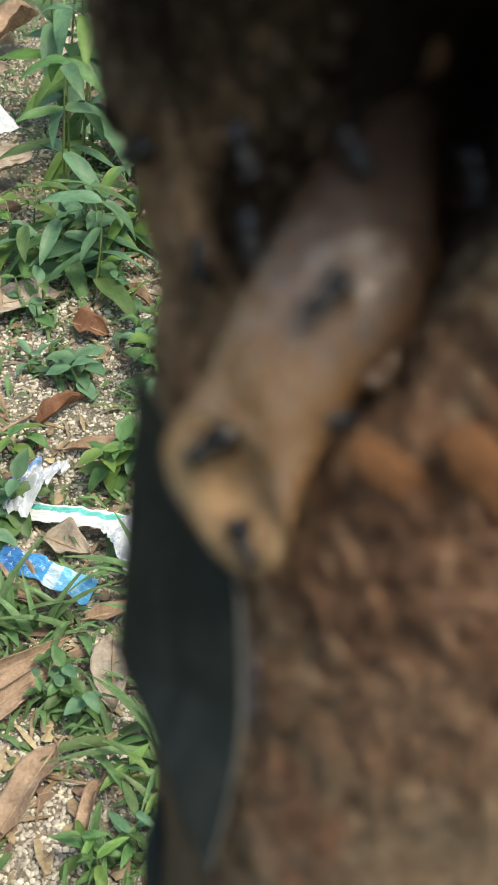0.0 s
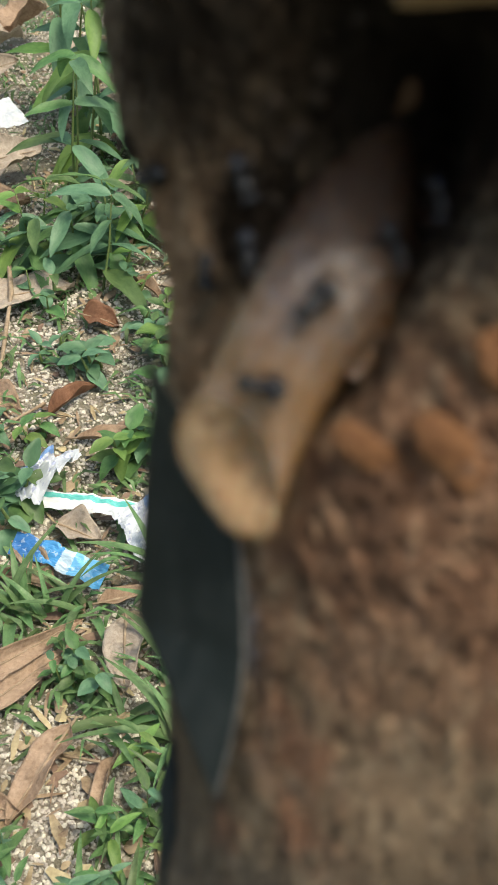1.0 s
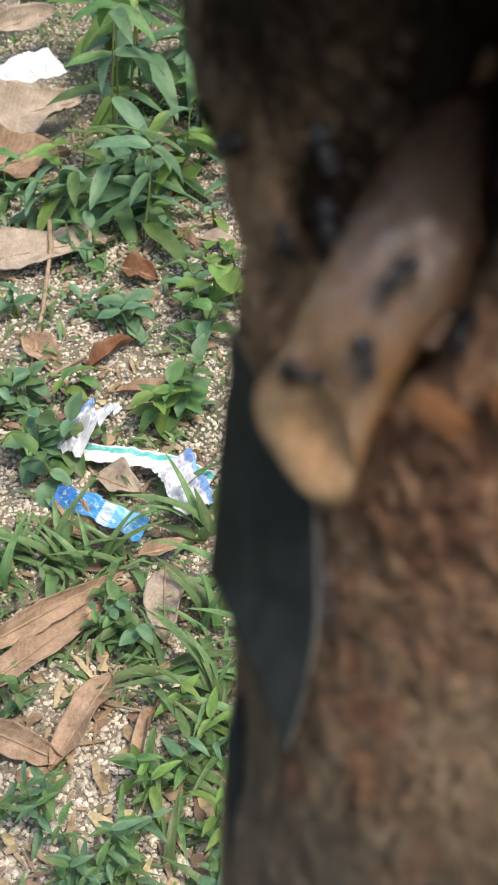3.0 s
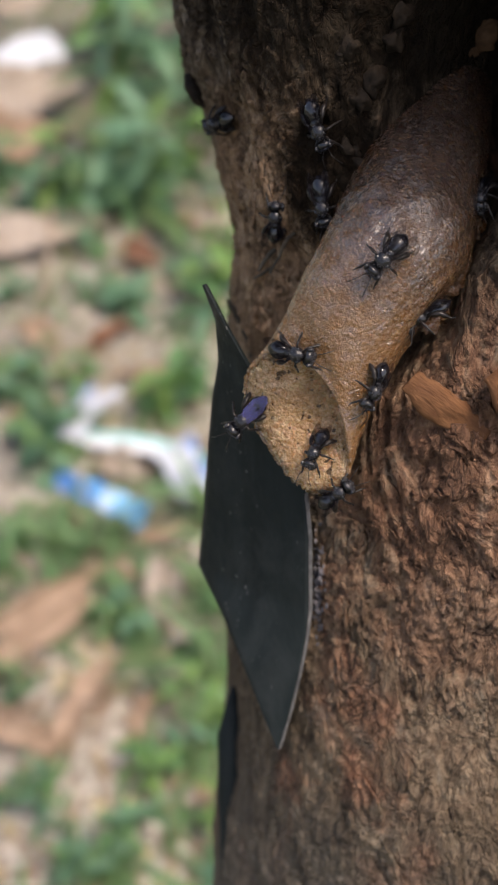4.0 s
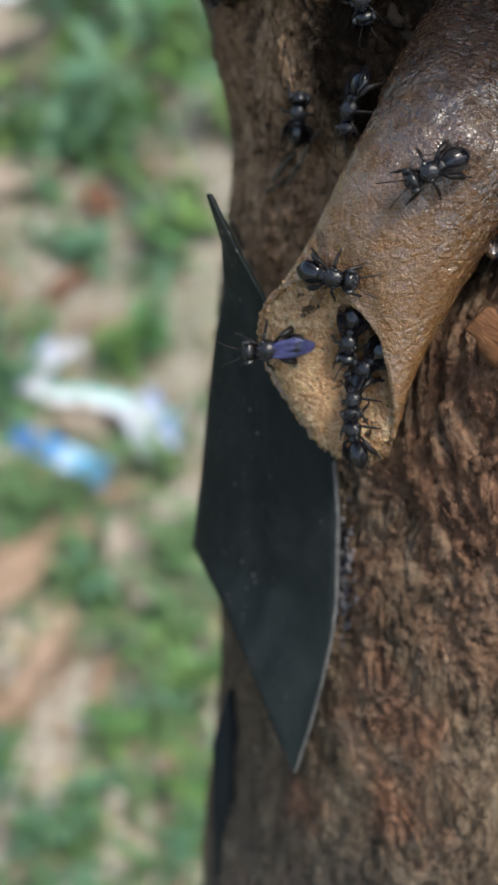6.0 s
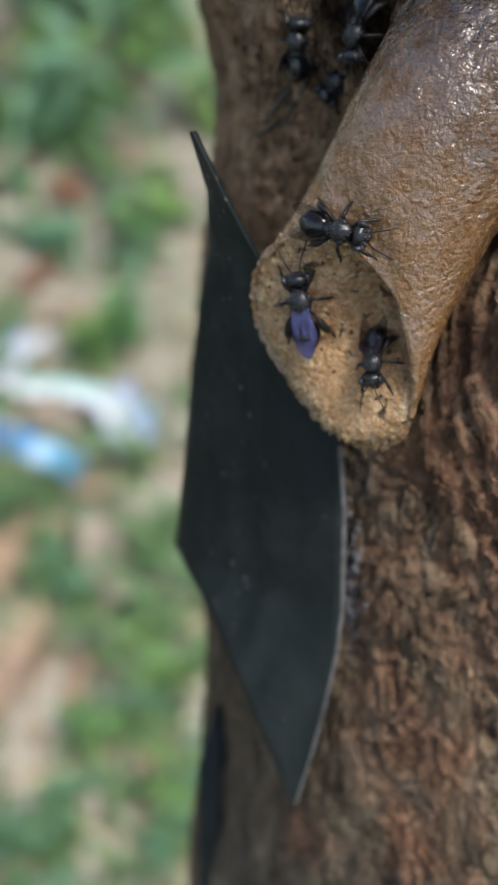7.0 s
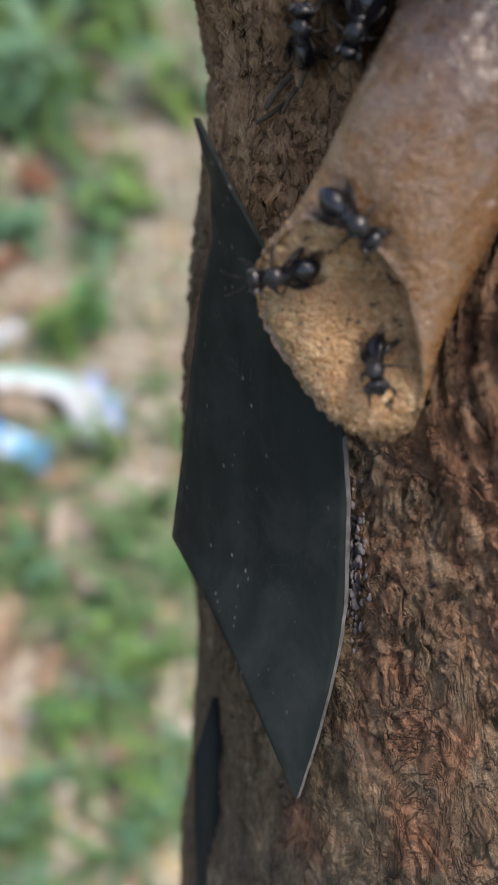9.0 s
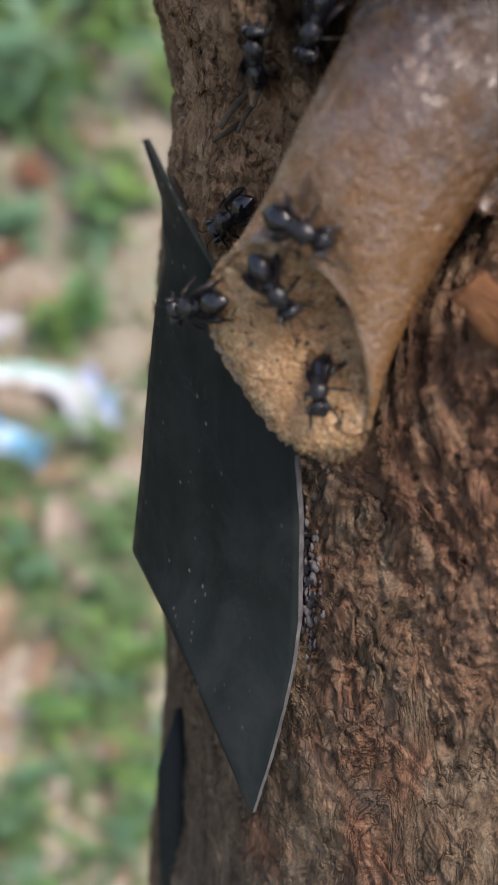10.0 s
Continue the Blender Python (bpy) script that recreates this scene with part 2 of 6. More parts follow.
def plastic_material():
    m, n, l, b = material("black_plastic", 0.5, spec=0.16)
    v = coords(n, l, (1, 0.5, 1))
    fine = noise_node(n, l, v, 900, 5, 0.6)
    streak = noise_node(n, l, coords(n, l, (1, 0.06, 1)), 420, 3, 0.5)
    c = ramp(n, l, streak, [(0.3, (0.0080, 0.0120, 0.0122)), (0.7, (0.0145, 0.0200, 0.0200))])
    vor = n.new("ShaderNodeTexVoronoi")
    vor.inputs["Scale"].default_value = 1000
    l.new(coords(n, l, (1, 0.6, 1)), vor.inputs["Vector"])
    speck = ramp(n, l, vor.outputs["Distance"], [(0.05, (1, 1, 1)), (0.17, (0, 0, 0))])
    some = ramp(n, l, noise_node(n, l, v, 240, 4, 0.6), grey(0.50, 0.62))
    c = mix(n, l, math_node(n, l, "MULTIPLY", speck, math_node(n, l, "MULTIPLY", some, 0.7)), c, (0.24, 0.24, 0.23))
    haze = ramp(n, l, noise_node(n, l, coords(n, l, (1, 0.6, 1)), 130, 6, 0.7, 0.6), grey(0.48, 0.72))
    c = mix(n, l, math_node(n, l, "MULTIPLY", haze, 0.30), c, (0.060, 0.064, 0.062))
    scratch = math_node(n, l, "MULTIPLY", creases(n, l, coords(n, l, (1, 0.5, 1)), 330, 0.006, 2, 1.5), ramp(n, l, noise_node(n, l, v, 190, 3, 0.5), grey(0.55, 0.65)))
    c = mix(n, l, math_node(n, l, "MULTIPLY", scratch, 0.22), c, (0.13, 0.135, 0.13))
    l.new(c, b.inputs["Base Color"])
    l.new(ramp(n, l, fine, [(0.3, (0.42, 0.42, 0.42)), (0.7, (0.62, 0.62, 0.62))]), b.inputs["Roughness"])
    bump(n, l, b, fine, 0.25, 0.0002)
    return m


def plain(name, lo, hi, scale, rough=0.7, strength=0.4, distance=0.0003, spec=0.5, stretch=(1, 1, 1), random_tint=0.0, transl=0.0):
    """Two-tone grain at two scales; with random_tint, each object or loose piece differs a little."""
    m, n, l, b = material(name, rough, spec=spec)
    v = coords(n, l, stretch)
    fine = noise_node(n, l, v, scale * 5, 5, 0.65)
    mid = noise_node(n, l, v, scale, 4, 0.6, 0.3)
    both = math_node(n, l, "ADD", math_node(n, l, "MULTIPLY", mid, 0.7), math_node(n, l, "MULTIPLY", fine, 0.3))
    c = ramp(n, l, both, [(0.34, lo), (0.66, hi)])
    if random_tint:
        geo = n.new("ShaderNodeNewGeometry")
        info = n.new("ShaderNodeObjectInfo")
        r = math_node(n, l, "FRACT", math_node(n, l, "ADD", geo.outputs["Random Per Island"], info.outputs["Random"]))
        hsv = n.new("ShaderNodeHueSaturation")
        l.new(c, hsv.inputs["Color"])
        l.new(math_node(n, l, "ADD", math_node(n, l, "MULTIPLY", r, random_tint), 1 - random_tint / 2), hsv.inputs["Value"])
        l.new(math_node(n, l, "ADD", math_node(n, l, "MULTIPLY", r, random_tint * 0.08), 0.5 - random_tint * 0.04), hsv.inputs["Hue"])
        c = hsv.outputs["Color"]
    l.new(c, b.inputs["Base Color"])
    bump(n, l, b, both, strength, distance)
    if transl:
        t = n.new("ShaderNodeBsdfTranslucent")
        l.new(c, t.inputs["Color"])
        ms = n.new("ShaderNodeMixShader")
        ms.inputs[0].default_value = transl
        l.new(b.outputs[0], ms.inputs[1])
        l.new(t.outputs[0], ms.inputs[2])
        l.new(ms.outputs[0], n["Material Output"].inputs["Surface"])
    return m


BARK = bark_material()
FLAKE = plain("orange_bark", (0.075, 0.031, 0.014), (0.225, 0.105, 0.047), 420, 0.8, 1.0, 0.0006, 0.2, (0.22, 1, 1))
FLAKE_DARK = plain("dark_bark", (0.030, 0.016, 0.008), (0.105, 0.058, 0.029), 420, 0.85, 1.0, 0.0006, 0.1, (0.4, 1, 1))
WAX, WAX_IN = wax_material(), wax_material("wax_lining", True)
CRUMB = plain("amber_crumb", (0.27, 0.158, 0.078), (0.52, 0.335, 0.185), 500, 0.6, 0.5, 0.0003, 0.25, random_tint=0.12)
PLASTIC = plastic_material()
PLASTIC_EDGE = plain("cut_plastic_edge", (0.04, 0.04, 0.042), (0.15, 0.15, 0.15), 600, 0.8)
WOOD = plain("sawn_wood", (0.30, 0.19, 0.10), (0.46, 0.31, 0.18), 160, 0.7, stretch=(0.15, 1, 1))
RESIN = plain("dark_resin", (0.005, 0.004, 0.003), (0.028, 0.019, 0.012), 500, 0.7, 0.8, 0.0005, 0.12)
FIBRE = plain("grey_fibre", (0.03, 0.024, 0.017), (0.10, 0.083, 0.06), 500, 0.85, spec=0.2)
CRUST = plain("pale_crust", (0.085, 0.078, 0.082), (0.18, 0.168, 0.175), 700, 0.95, spec=0.1)
CHITIN = plain("black_chitin", (0.004, 0.004, 0.006), (0.010, 0.010, 0.014), 900, 0.11, 0.15, 0.0001, 0.7)
THORAX = plain("dusty_chitin", (0.003, 0.003, 0.004), (0.013, 0.013, 0.015), 2600, 0.24, 0.45, 0.00012, 0.55)
LEG = plain("leg_chitin", (0.006, 0.005, 0.005), (0.022, 0.018, 0.016), 1200, 0.3, spec=0.25)
HAIR = plain("grey_hair", (0.035, 0.035, 0.045), (0.10, 0.10, 0.12), 2000, 0.6, spec=0.4)
EYE = plain("eye_chitin", (0.01, 0.01, 0.012), (0.03, 0.03, 0.034), 2500, 0.22)


def wing_material(name, tint, alpha, film_nm=0):
    m, n, l, b = material(name, 0.24 if film_nm else 0.35, spec=0.6 if film_nm else 0.08)
    v = coords(n, l)
    veins = noise_node(n, l, v, 900, 4, 0.6)
    c = ramp(n, l, veins, [(0.35, tuple(x * 0.4 for x in tint)), (0.65, tint)])
    if film_nm:
        lines = creases(n, l, coords(n, l, (1, 0.4, 1)), 700, 0.04, 1, 0.3)
        c = mix(n, l, math_node(n, l, "MULTIPLY", lines, 0.9), c, (0.008, 0.007, 0.015))
        bump(n, l, b, veins, 0.6, 0.0003)
    l.new(c, b.inputs["Base Color"])
    b.inputs["Alpha"].default_value = alpha
    if film_nm:
        b.inputs["Thin Film Thickness"].default_value = film_nm
        b.inputs["Thin Film IOR"].default_value = 1.5
    return m


WING_DARK = wing_material("smoky_wing", (0.012, 0.010, 0.013), 0.22)
WING_VIOLET = wing_material("violet_wing", (0.105, 0.098, 0.26), 0.6, 320)


# ---------------------------------------------------------------- mesh helpers
def finish(me, smooth=True):
    if smooth:
        me.polygons.foreach_set("use_smooth", [True] * len(me.polygons))
    me.update()
    return me


def data_from(name, bm, mat_, smooth=True):
    me = bpy.data.meshes.new(name)
    bm.normal_update()
    bm.to_mesh(me)
    bm.free()
    for m in (mat_ if isinstance(mat_, (list, tuple)) else [mat_]):
        me.materials.append(m)
    return finish(me, smooth)


def part(name, bm, mat_, parent=None, label="", smooth=True, m=None):
    """Links a bmesh as one mesh object, under a thing or under a part."""
    ob = new(name, data_from(name, bm, mat_, smooth))
    if parent is not None:
        ob.parent = parent
    if m is not None:
        ob.matrix_basis = m
    if label:
        tagged(ob, label)
    return ob


def grid_mesh(name, rows, mat_, closed=False, smooth=True):
    """A mesh from an array rows x columns x 3."""
    h, w = rows.shape[:2]
    idx = np.arange(h * w).reshape(h, w)
    if closed:
        idx = np.concatenate([idx, idx[:, :1]], 1)
    f = np.stack([idx[:-1, :-1], idx[:-1, 1:], idx[1:, 1:], idx[1:, :-1]], -1).reshape(-1, 4)
    me = bpy.data.meshes.new(name)
    me.from_pydata(rows.reshape(-1, 3).tolist(), [], f.tolist())
    for m in (mat_ if isinstance(mat_, (list, tuple)) else [mat_]):
        me.materials.append(m)
    return finish(me, smooth)


def sweep(bm, pts, radii, seg=8, flat=1.0, cap=True, mat_index=0):
    """A tapered tube through the given places."""
    pts = [Vector(p) for p in pts]
    rings, side = [], None
    for i, p in enumerate(pts):
        d = (pts[min(i + 1, len(pts) - 1)] - pts[max(i - 1, 0)]).normalized()
        ref = side if side is not None else (Vector((0, 0, 1)) if abs(d.z) < 0.9 else Vector((1, 0, 0))).cross(d)
        side = (ref - d * ref.dot(d)).normalized()
        up = d.cross(side)
        rings.append([bm.verts.new(p + radii[i] * (math.cos(t) * side + flat * math.sin(t) * up))
                      for t in (2 * math.pi * k / seg for k in range(seg))])
    for r, s in zip(rings, rings[1:]):
        for k in range(seg):
            bm.faces.new((r[k], r[(k + 1) % seg], s[(k + 1) % seg], s[k])).material_index = mat_index
    if cap:
        bm.faces.new(rings[0][::-1]).material_index = mat_index
        bm.faces.new(rings[-1]).material_index = mat_index
    return rings


def blob(bm, centre, radii, turn=None, seg=16, rings=10, shape=None):
    made = bmesh.ops.create_uvsphere(bm, u_segments=seg, v_segments=rings, radius=1.0)["verts"]
    for v in made:
        p = v.co.copy()
        if shape:
            p = Vector(shape(p))
        p = Vector((p.x * radii[0], p.y * radii[1], p.z * radii[2]))
        if turn is not None:
            p = turn @ p
        v.co = p + Vector(centre)
    return made

# ---------------------------------------------------------------- the leaning trunk


def trunk_surface(phi, b):
    """Millimetres across, up and outward for angles from the open side (left negative) and heights along the trunk."""
    left = np.interp(b, [-700, -420, -200, -64, -26, 30, 45, 53, 64, 90, 200, 700], [74, 56, 47.4, 43.7, 42.7, 40.2, 42.6, 45.6, 46.8, 48, 46, 40])
    other = np.interp(b, [-700, -420, -200, 0, 200, 700], [72, 53, 44, 42, 42, 38])
    lean = np.clip(-np.sin(phi), 0, 1) ** 3
    r = other + (left - other) * lean
    e = 2.35
    s, c = np.sin(phi), np.cos(phi)
    q = (np.abs(s) ** e + np.abs(c) ** e) ** (-1 / e)
    r = r * q
    a0, c0 = r * s, r * c
    # lumps, plates that split along slanting lines under the tube and along the trunk elsewhere
    n_big = fbm(a0 / 22, b / 34, c0 / 22, 3, 3)
    wx = 1.2 * vnoise(a0 / 5, b / 8, c0 / 5, 21)
    wy = 2.2 * vnoise(a0 / 6, b / 6, c0 / 6, 22)
    slant = np.clip((b + 14) / 22, 0, 1) * np.clip((a0 + 26) / 6, 0, 1) * (c0 > 0)
    across = (a0 + wx) * (1 - slant) + slant * (0.74 * (a0 + wx) + 0.67 * (b + 0.5 * wy))
    along_ = (b + wy) * (1 - slant) + slant * (0.74 * b - 0.67 * a0 + wy)
    ridge = 1 - 2 * np.abs(fbm(across / 5.6, along_ / 11, c0 / 9, 5, 3))
    crack = np.clip(0.11 - np.abs(fbm((across + wx) / 8, along_ / 12, c0 / 12, 9, 3)), 0, 1) / 0.11
    shell = fbm(across / 3.2, along_ / 5.5, c0 / 5, 7, 3) * 2.1
    flake = shell - np.floor(shell)
    flake = np.where(flake < 0.88, flake / 0.88, (1 - flake) / 0.12)
    shell2 = fbm((across + 2 * wx) / 1.4, (along_ + wy) / 2.4, c0 / 2, 31, 2) * 2.0
    curl = shell2 - np.floor(shell2)
    curl = np.where(curl < 0.8, curl / 0.8, (1 - curl) / 0.2)
    calm = np.clip((b + 40) / 30, 0.45, 1)
    pits = np.clip(fbm((a0 + wx) / 2.6, (b + wy) / 4.2, (c0 + wx) / 2.6, 13, 3) - 0.12, 0, 1)
    d = -0.4 + 1.2 * n_big + ((0.5 + 0.4 * slant) * ridge + 0.75 * flake + 0.34 * curl) * calm - (0.35 + 0.3 * slant) * crack * calm - 0.3 * pits * calm
    # the hollow from which the wax tube grows
    da, db = (a0 + 15.5) / 15, (b - 50) / 17
    hole = np.exp(-np.maximum(da * da + db * db - 0.25, 0) * 2.2) * (c0 > 0)
    d = d - 20 * hole * (1 + 0.25 * vnoise(a0 / 6, b / 6, 0, 41))
    # gap along the tube's right-hand side
    along = np.clip((b - 16) / 8, 0, 1) * np.clip((62 - b) / 8, 0, 1)
    under = np.clip((b - 6) / 10, 0, 1) * np.clip((62 - b) / 8, 0, 1)
    d = d - 7.5 * under * np.exp(-((a0 + 28.0 - 0.44 * (b - 22)) / 6.0) ** 2) * (c0 > 0)
    d = d - 8.0 * along * np.exp(-((a0 + 19.5 - 0.30 * (b - 36)) / 7.0) ** 2) * (c0 > 0)
    # flattened bed under the plastic's edge
    d = d - 1.5 * np.exp(-(((a0 + 30.8) / 2.6) ** 2 + ((b + 6) / 11) ** 2)) * (c0 > 0)
    # groove under the left-hand shoulder
    d = d - 3.0 * np.exp(-(((a0 + 34) / 3.0) ** 2 + ((b - 26) / 9) ** 2)) * (c0 > 0)
    return a0 + d * s, b + 0 * phi, c0 + d * c


def make_trunk():
    phi = np.radians(np.concatenate([np.linspace(-180, -116, 16), np.linspace(-114, 74, 400), np.linspace(78, 176, 24)]))
    b = np.concatenate([np.linspace(-640, -90, 70), np.linspace(-86, 88, 430), np.linspace(94, 560, 60)])
    pp, bb = np.meshgrid(phi, b)
    rows = np.stack(trunk_surface(pp, bb), -1) * MM
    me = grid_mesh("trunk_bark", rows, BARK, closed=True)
    trunk = new("tree_trunk")
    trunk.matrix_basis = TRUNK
    tagged(trunk, "leaning brown tree trunk with rough flaking bark and a dark hollow", "tree trunk")
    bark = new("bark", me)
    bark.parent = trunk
    bm = bmesh.new()
    sweep(bm, [(0, 0.558, 0), (0, 0.562, 0)], [0.037, 0.036], 40)
    part("cut_end", bm, WOOD, trunk, "pale sawn end of the trunk")
    return trunk


def surface_at(a, b):
    """Height of the bark over the trunk's axis plane at a place of its front, in millimetres."""
    phi = np.radians(np.linspace(-88, 88, 1200))
    x, _, z = trunk_surface(phi, np.full_like(phi, float(b)))
    return float(z[np.argmin(np.abs(x - a))])


# ---------------------------------------------------------------- the wax entrance tube
MOUTH = Vector((-32.65, 14.3, 36.9))
MOUTH_U, MOUTH_S = Vector((4.4, -7.6, 2.0)), Vector((-3.85, -3.5, -3.4))


def rim(t, grow=1.0):
    """The ragged teardrop rim of the mouth."""
    c, s = math.cos(t), math.sin(t)
    e = 2.0 / 2.35
    c, s = math.copysign(abs(c) ** e, c), math.copysign(abs(s) ** e, s)
    swell = 1.0 - (0.12 * c if s > 0 else 0.36 * max(c, 0) - 0.05 * min(c, 0))
    return MOUTH + grow * (MOUTH_U * c * (1.02 if c > 0 else 0.91) + MOUTH_S * s * swell)


def open_floor(t):
    """1 where the lip spreads flat, 0 under the arch of the mouth."""
    return float(np.interp(t, [0, 0.6, 1.2, 4.05, 4.8, 5.4, 6.2832], [0.5, 0.9, 1, 1, 0.12, 0.1, 0.5]))


def tube_rings(shrink, n=220, seed=3, fine=1.0):
    """Rings from the root in the hollow to the mouth; shrink is the wall's thickness taken off."""
    axis = [Vector(p) for p in ((-15.4, 53.2, 8.8), (-17.0, 44.5, 19.0), (-19.5, 38.0, 27.3), (-21.6, 33.3, 32.4), (-25.4, 28.2, 34.8), (-28.9, 22.1, 34.9), (-30.9, 17.9, 36.1))]
    radii = [6.9, 7.1, 7.5, 7.7, 6.9, 6.0, 6.4]
    steps = 90
    out = []
    d_end = (axis[-1] - axis[-3]).normalized()
    for i in range(steps + 1):
        f = i / steps * (len(axis) - 1)
        k = min(int(f), len(axis) - 2)
        u = f - k
        p0, p1, p2, p3 = (axis[min(max(k + o, 0), len(axis) - 1)] for o in (-1, 0, 1, 2))
        centre = 0.5 * (2 * p1 + (p2 - p0) * u + (2 * p0 - 5 * p1 + 4 * p2 - p3) * u * u + (3 * p1 - p0 - 3 * p2 + p3) * u**3)
        tang = (0.5 * ((p2 - p0) + 2 * (2 * p0 - 5 * p1 + 4 * p2 - p3) * u + 3 * (3 * p1 - p0 - 3 * p2 + p3) * u * u)).normalized()
        r = radii[k] + (radii[k + 1] - radii[k]) * u
        # ring axes chosen to run into those of the mouth
        su = (MOUTH_U - tang * MOUTH_U.dot(tang)).normalized()
        ss = tang.cross(su)
        if ss.dot(MOUTH_S) < 0:
            ss = -ss
        u = max(0.0, (i / steps - 0.56) / 0.44)
        blend = u * u * (2.2 - 1.2 * u)
        ring = []
        for j in range(n):
            t = 2 * math.pi * j / n
            c, s = math.cos(t), math.sin(t)
            lump = 1 + 0.035 * noise.noise(Vector((3 * c, 3 * s, i * 0.05 + seed))) + 0.012 * noise.noise(Vector((9 * c, 9 * s, i * 0.2 + seed)))
            q = centre + (r * lump - shrink) * (su * c + ss * s)
            lip = rim(t, 1.0 - shrink / 9.0)
            lip_dir = (lip - MOUTH)
            goal = MOUTH + lip_dir * (0.995 - 0.02 * open_floor(t)) - d_end * 1.0
            # the slanting mouth cuts the wall short under the arch
            if i / steps > 0.56:
                q = q - d_end * max(0.0, (q - goal).dot(d_end) + 8 * (1 - u))
            q = q.lerp(goal, blend)
            ring.append(q)
        out.append(ring)
    for g, back_off in ((0.97, 0.55), (1.0, 0.15)):
        ring = []
        for j in range(n):
            t = 2 * math.pi * j / n
            c, s = math.cos(t), math.sin(t)
            rag = (0.35 + 0.65 * open_floor(t)) * (0.30 * noise.noise(Vector((9 * c, 9 * s, 5.5))) + 0.40 * noise.noise(Vector((24 * c, 24 * s, 9.5))))
            ring.append(rim(t, (1 + (g - 1) * open_floor(t) - shrink / 9.0) * (1 + 0.09 * rag * (g - 0.94) / 0.06)) - d_end * back_off + d_end * rag * 0.5)
        out.append(ring)
    arr = np.array([[tuple(p) for p in ring] for ring in out])
    # the wall runs evenly into the thin edge of the arch
    arch = np.array([1 - open_floor(2 * math.pi * j / n) for j in range(n)])[None, :, None]
    for _ in range(140):
        mean = 0.5 * (arr[57:-2] + arr[59:])
        arr[58:-1] += (0.15 + 0.85 * arch) * 0.5 * (mean - arr[58:-1]) * np.linspace(0.1, 1, len(mean))[:, None, None]
    x, y, z = arr[..., 0], arr[..., 1], arr[..., 2]
    nrm = arr - arr.mean(1, keepdims=True)
    nrm /= np.linalg.norm(nrm, axis=-1, keepdims=True) + 1e-9
    rough = 0.06 * fbm(x / 1.6, y / 1.6, z / 1.6, 51, 3) + 0.05 * fbm(x / 0.5, y / 0.5, z / 0.5, 52, 2)
    return arr + nrm * (rough * fine)[..., None]


def funnel(rim_ring):
    """The bowl of the mouth: from the rim down to a narrow passage near its upper side."""
    n = len(rim_ring)
    out_dir = Vector((-0.447, -0.848, 0.283))
    hole = MOUTH - MOUTH_S * 0.60 + MOUTH_U * 0.16 - out_dir * 4.2
    su = (MOUTH_U - out_dir * MOUTH_U.dot(out_dir)).normalized()
    ss = out_dir.cross(su)
    if ss.dot(MOUTH_S) < 0:
        ss = -ss
    rows = []
    for depth in (9, 8, 7, 6, 5, 4, 3, 2, 0.9):
        rows.append([hole - out_dir * depth + (1.9 + 0.05 * depth) * (su * 1.25 * math.cos(2 * math.pi * j / n) + ss * math.sin(2 * math.pi * j / n)) for j in range(n)])
    for k in range(41):
        s = 1 - k / 40
        ring = []
        for j in range(n):
            t = 2 * math.pi * j / n
            edge = hole + 1.9 * (su * 1.25 * math.cos(t) + ss * math.sin(t))
            # a flat floor that drops only close to the passage, deeper under the arch
            open_side = open_floor(t)
            reach = edge - Vector(rim_ring[j])
            deep = reach.dot(out_dir)
            p = Vector(rim_ring[j]) + (reach - out_dir * deep) * s + out_dir * deep * s ** (1.0 + 1.8 * open_side)
            ring.append(p + out_dir * (1.3 * open_side - 0.6) * math.sin(math.pi * s ** 0.7))
        rows.append(ring)
    arr = np.array([[tuple(p) for p in r] for r in rows])
    x, y, z = arr[..., 0], arr[..., 1], arr[..., 2]
    rough = 0.16 * fbm(x / 1.5, y / 1.5, z / 1.5, 55, 3) + 0.14 * fbm(x / 0.45, y / 0.45, z / 0.45, 56, 2)
    rough[-1] = 0
    return arr + np.array(out_dir)[None, None] * rough[..., None]


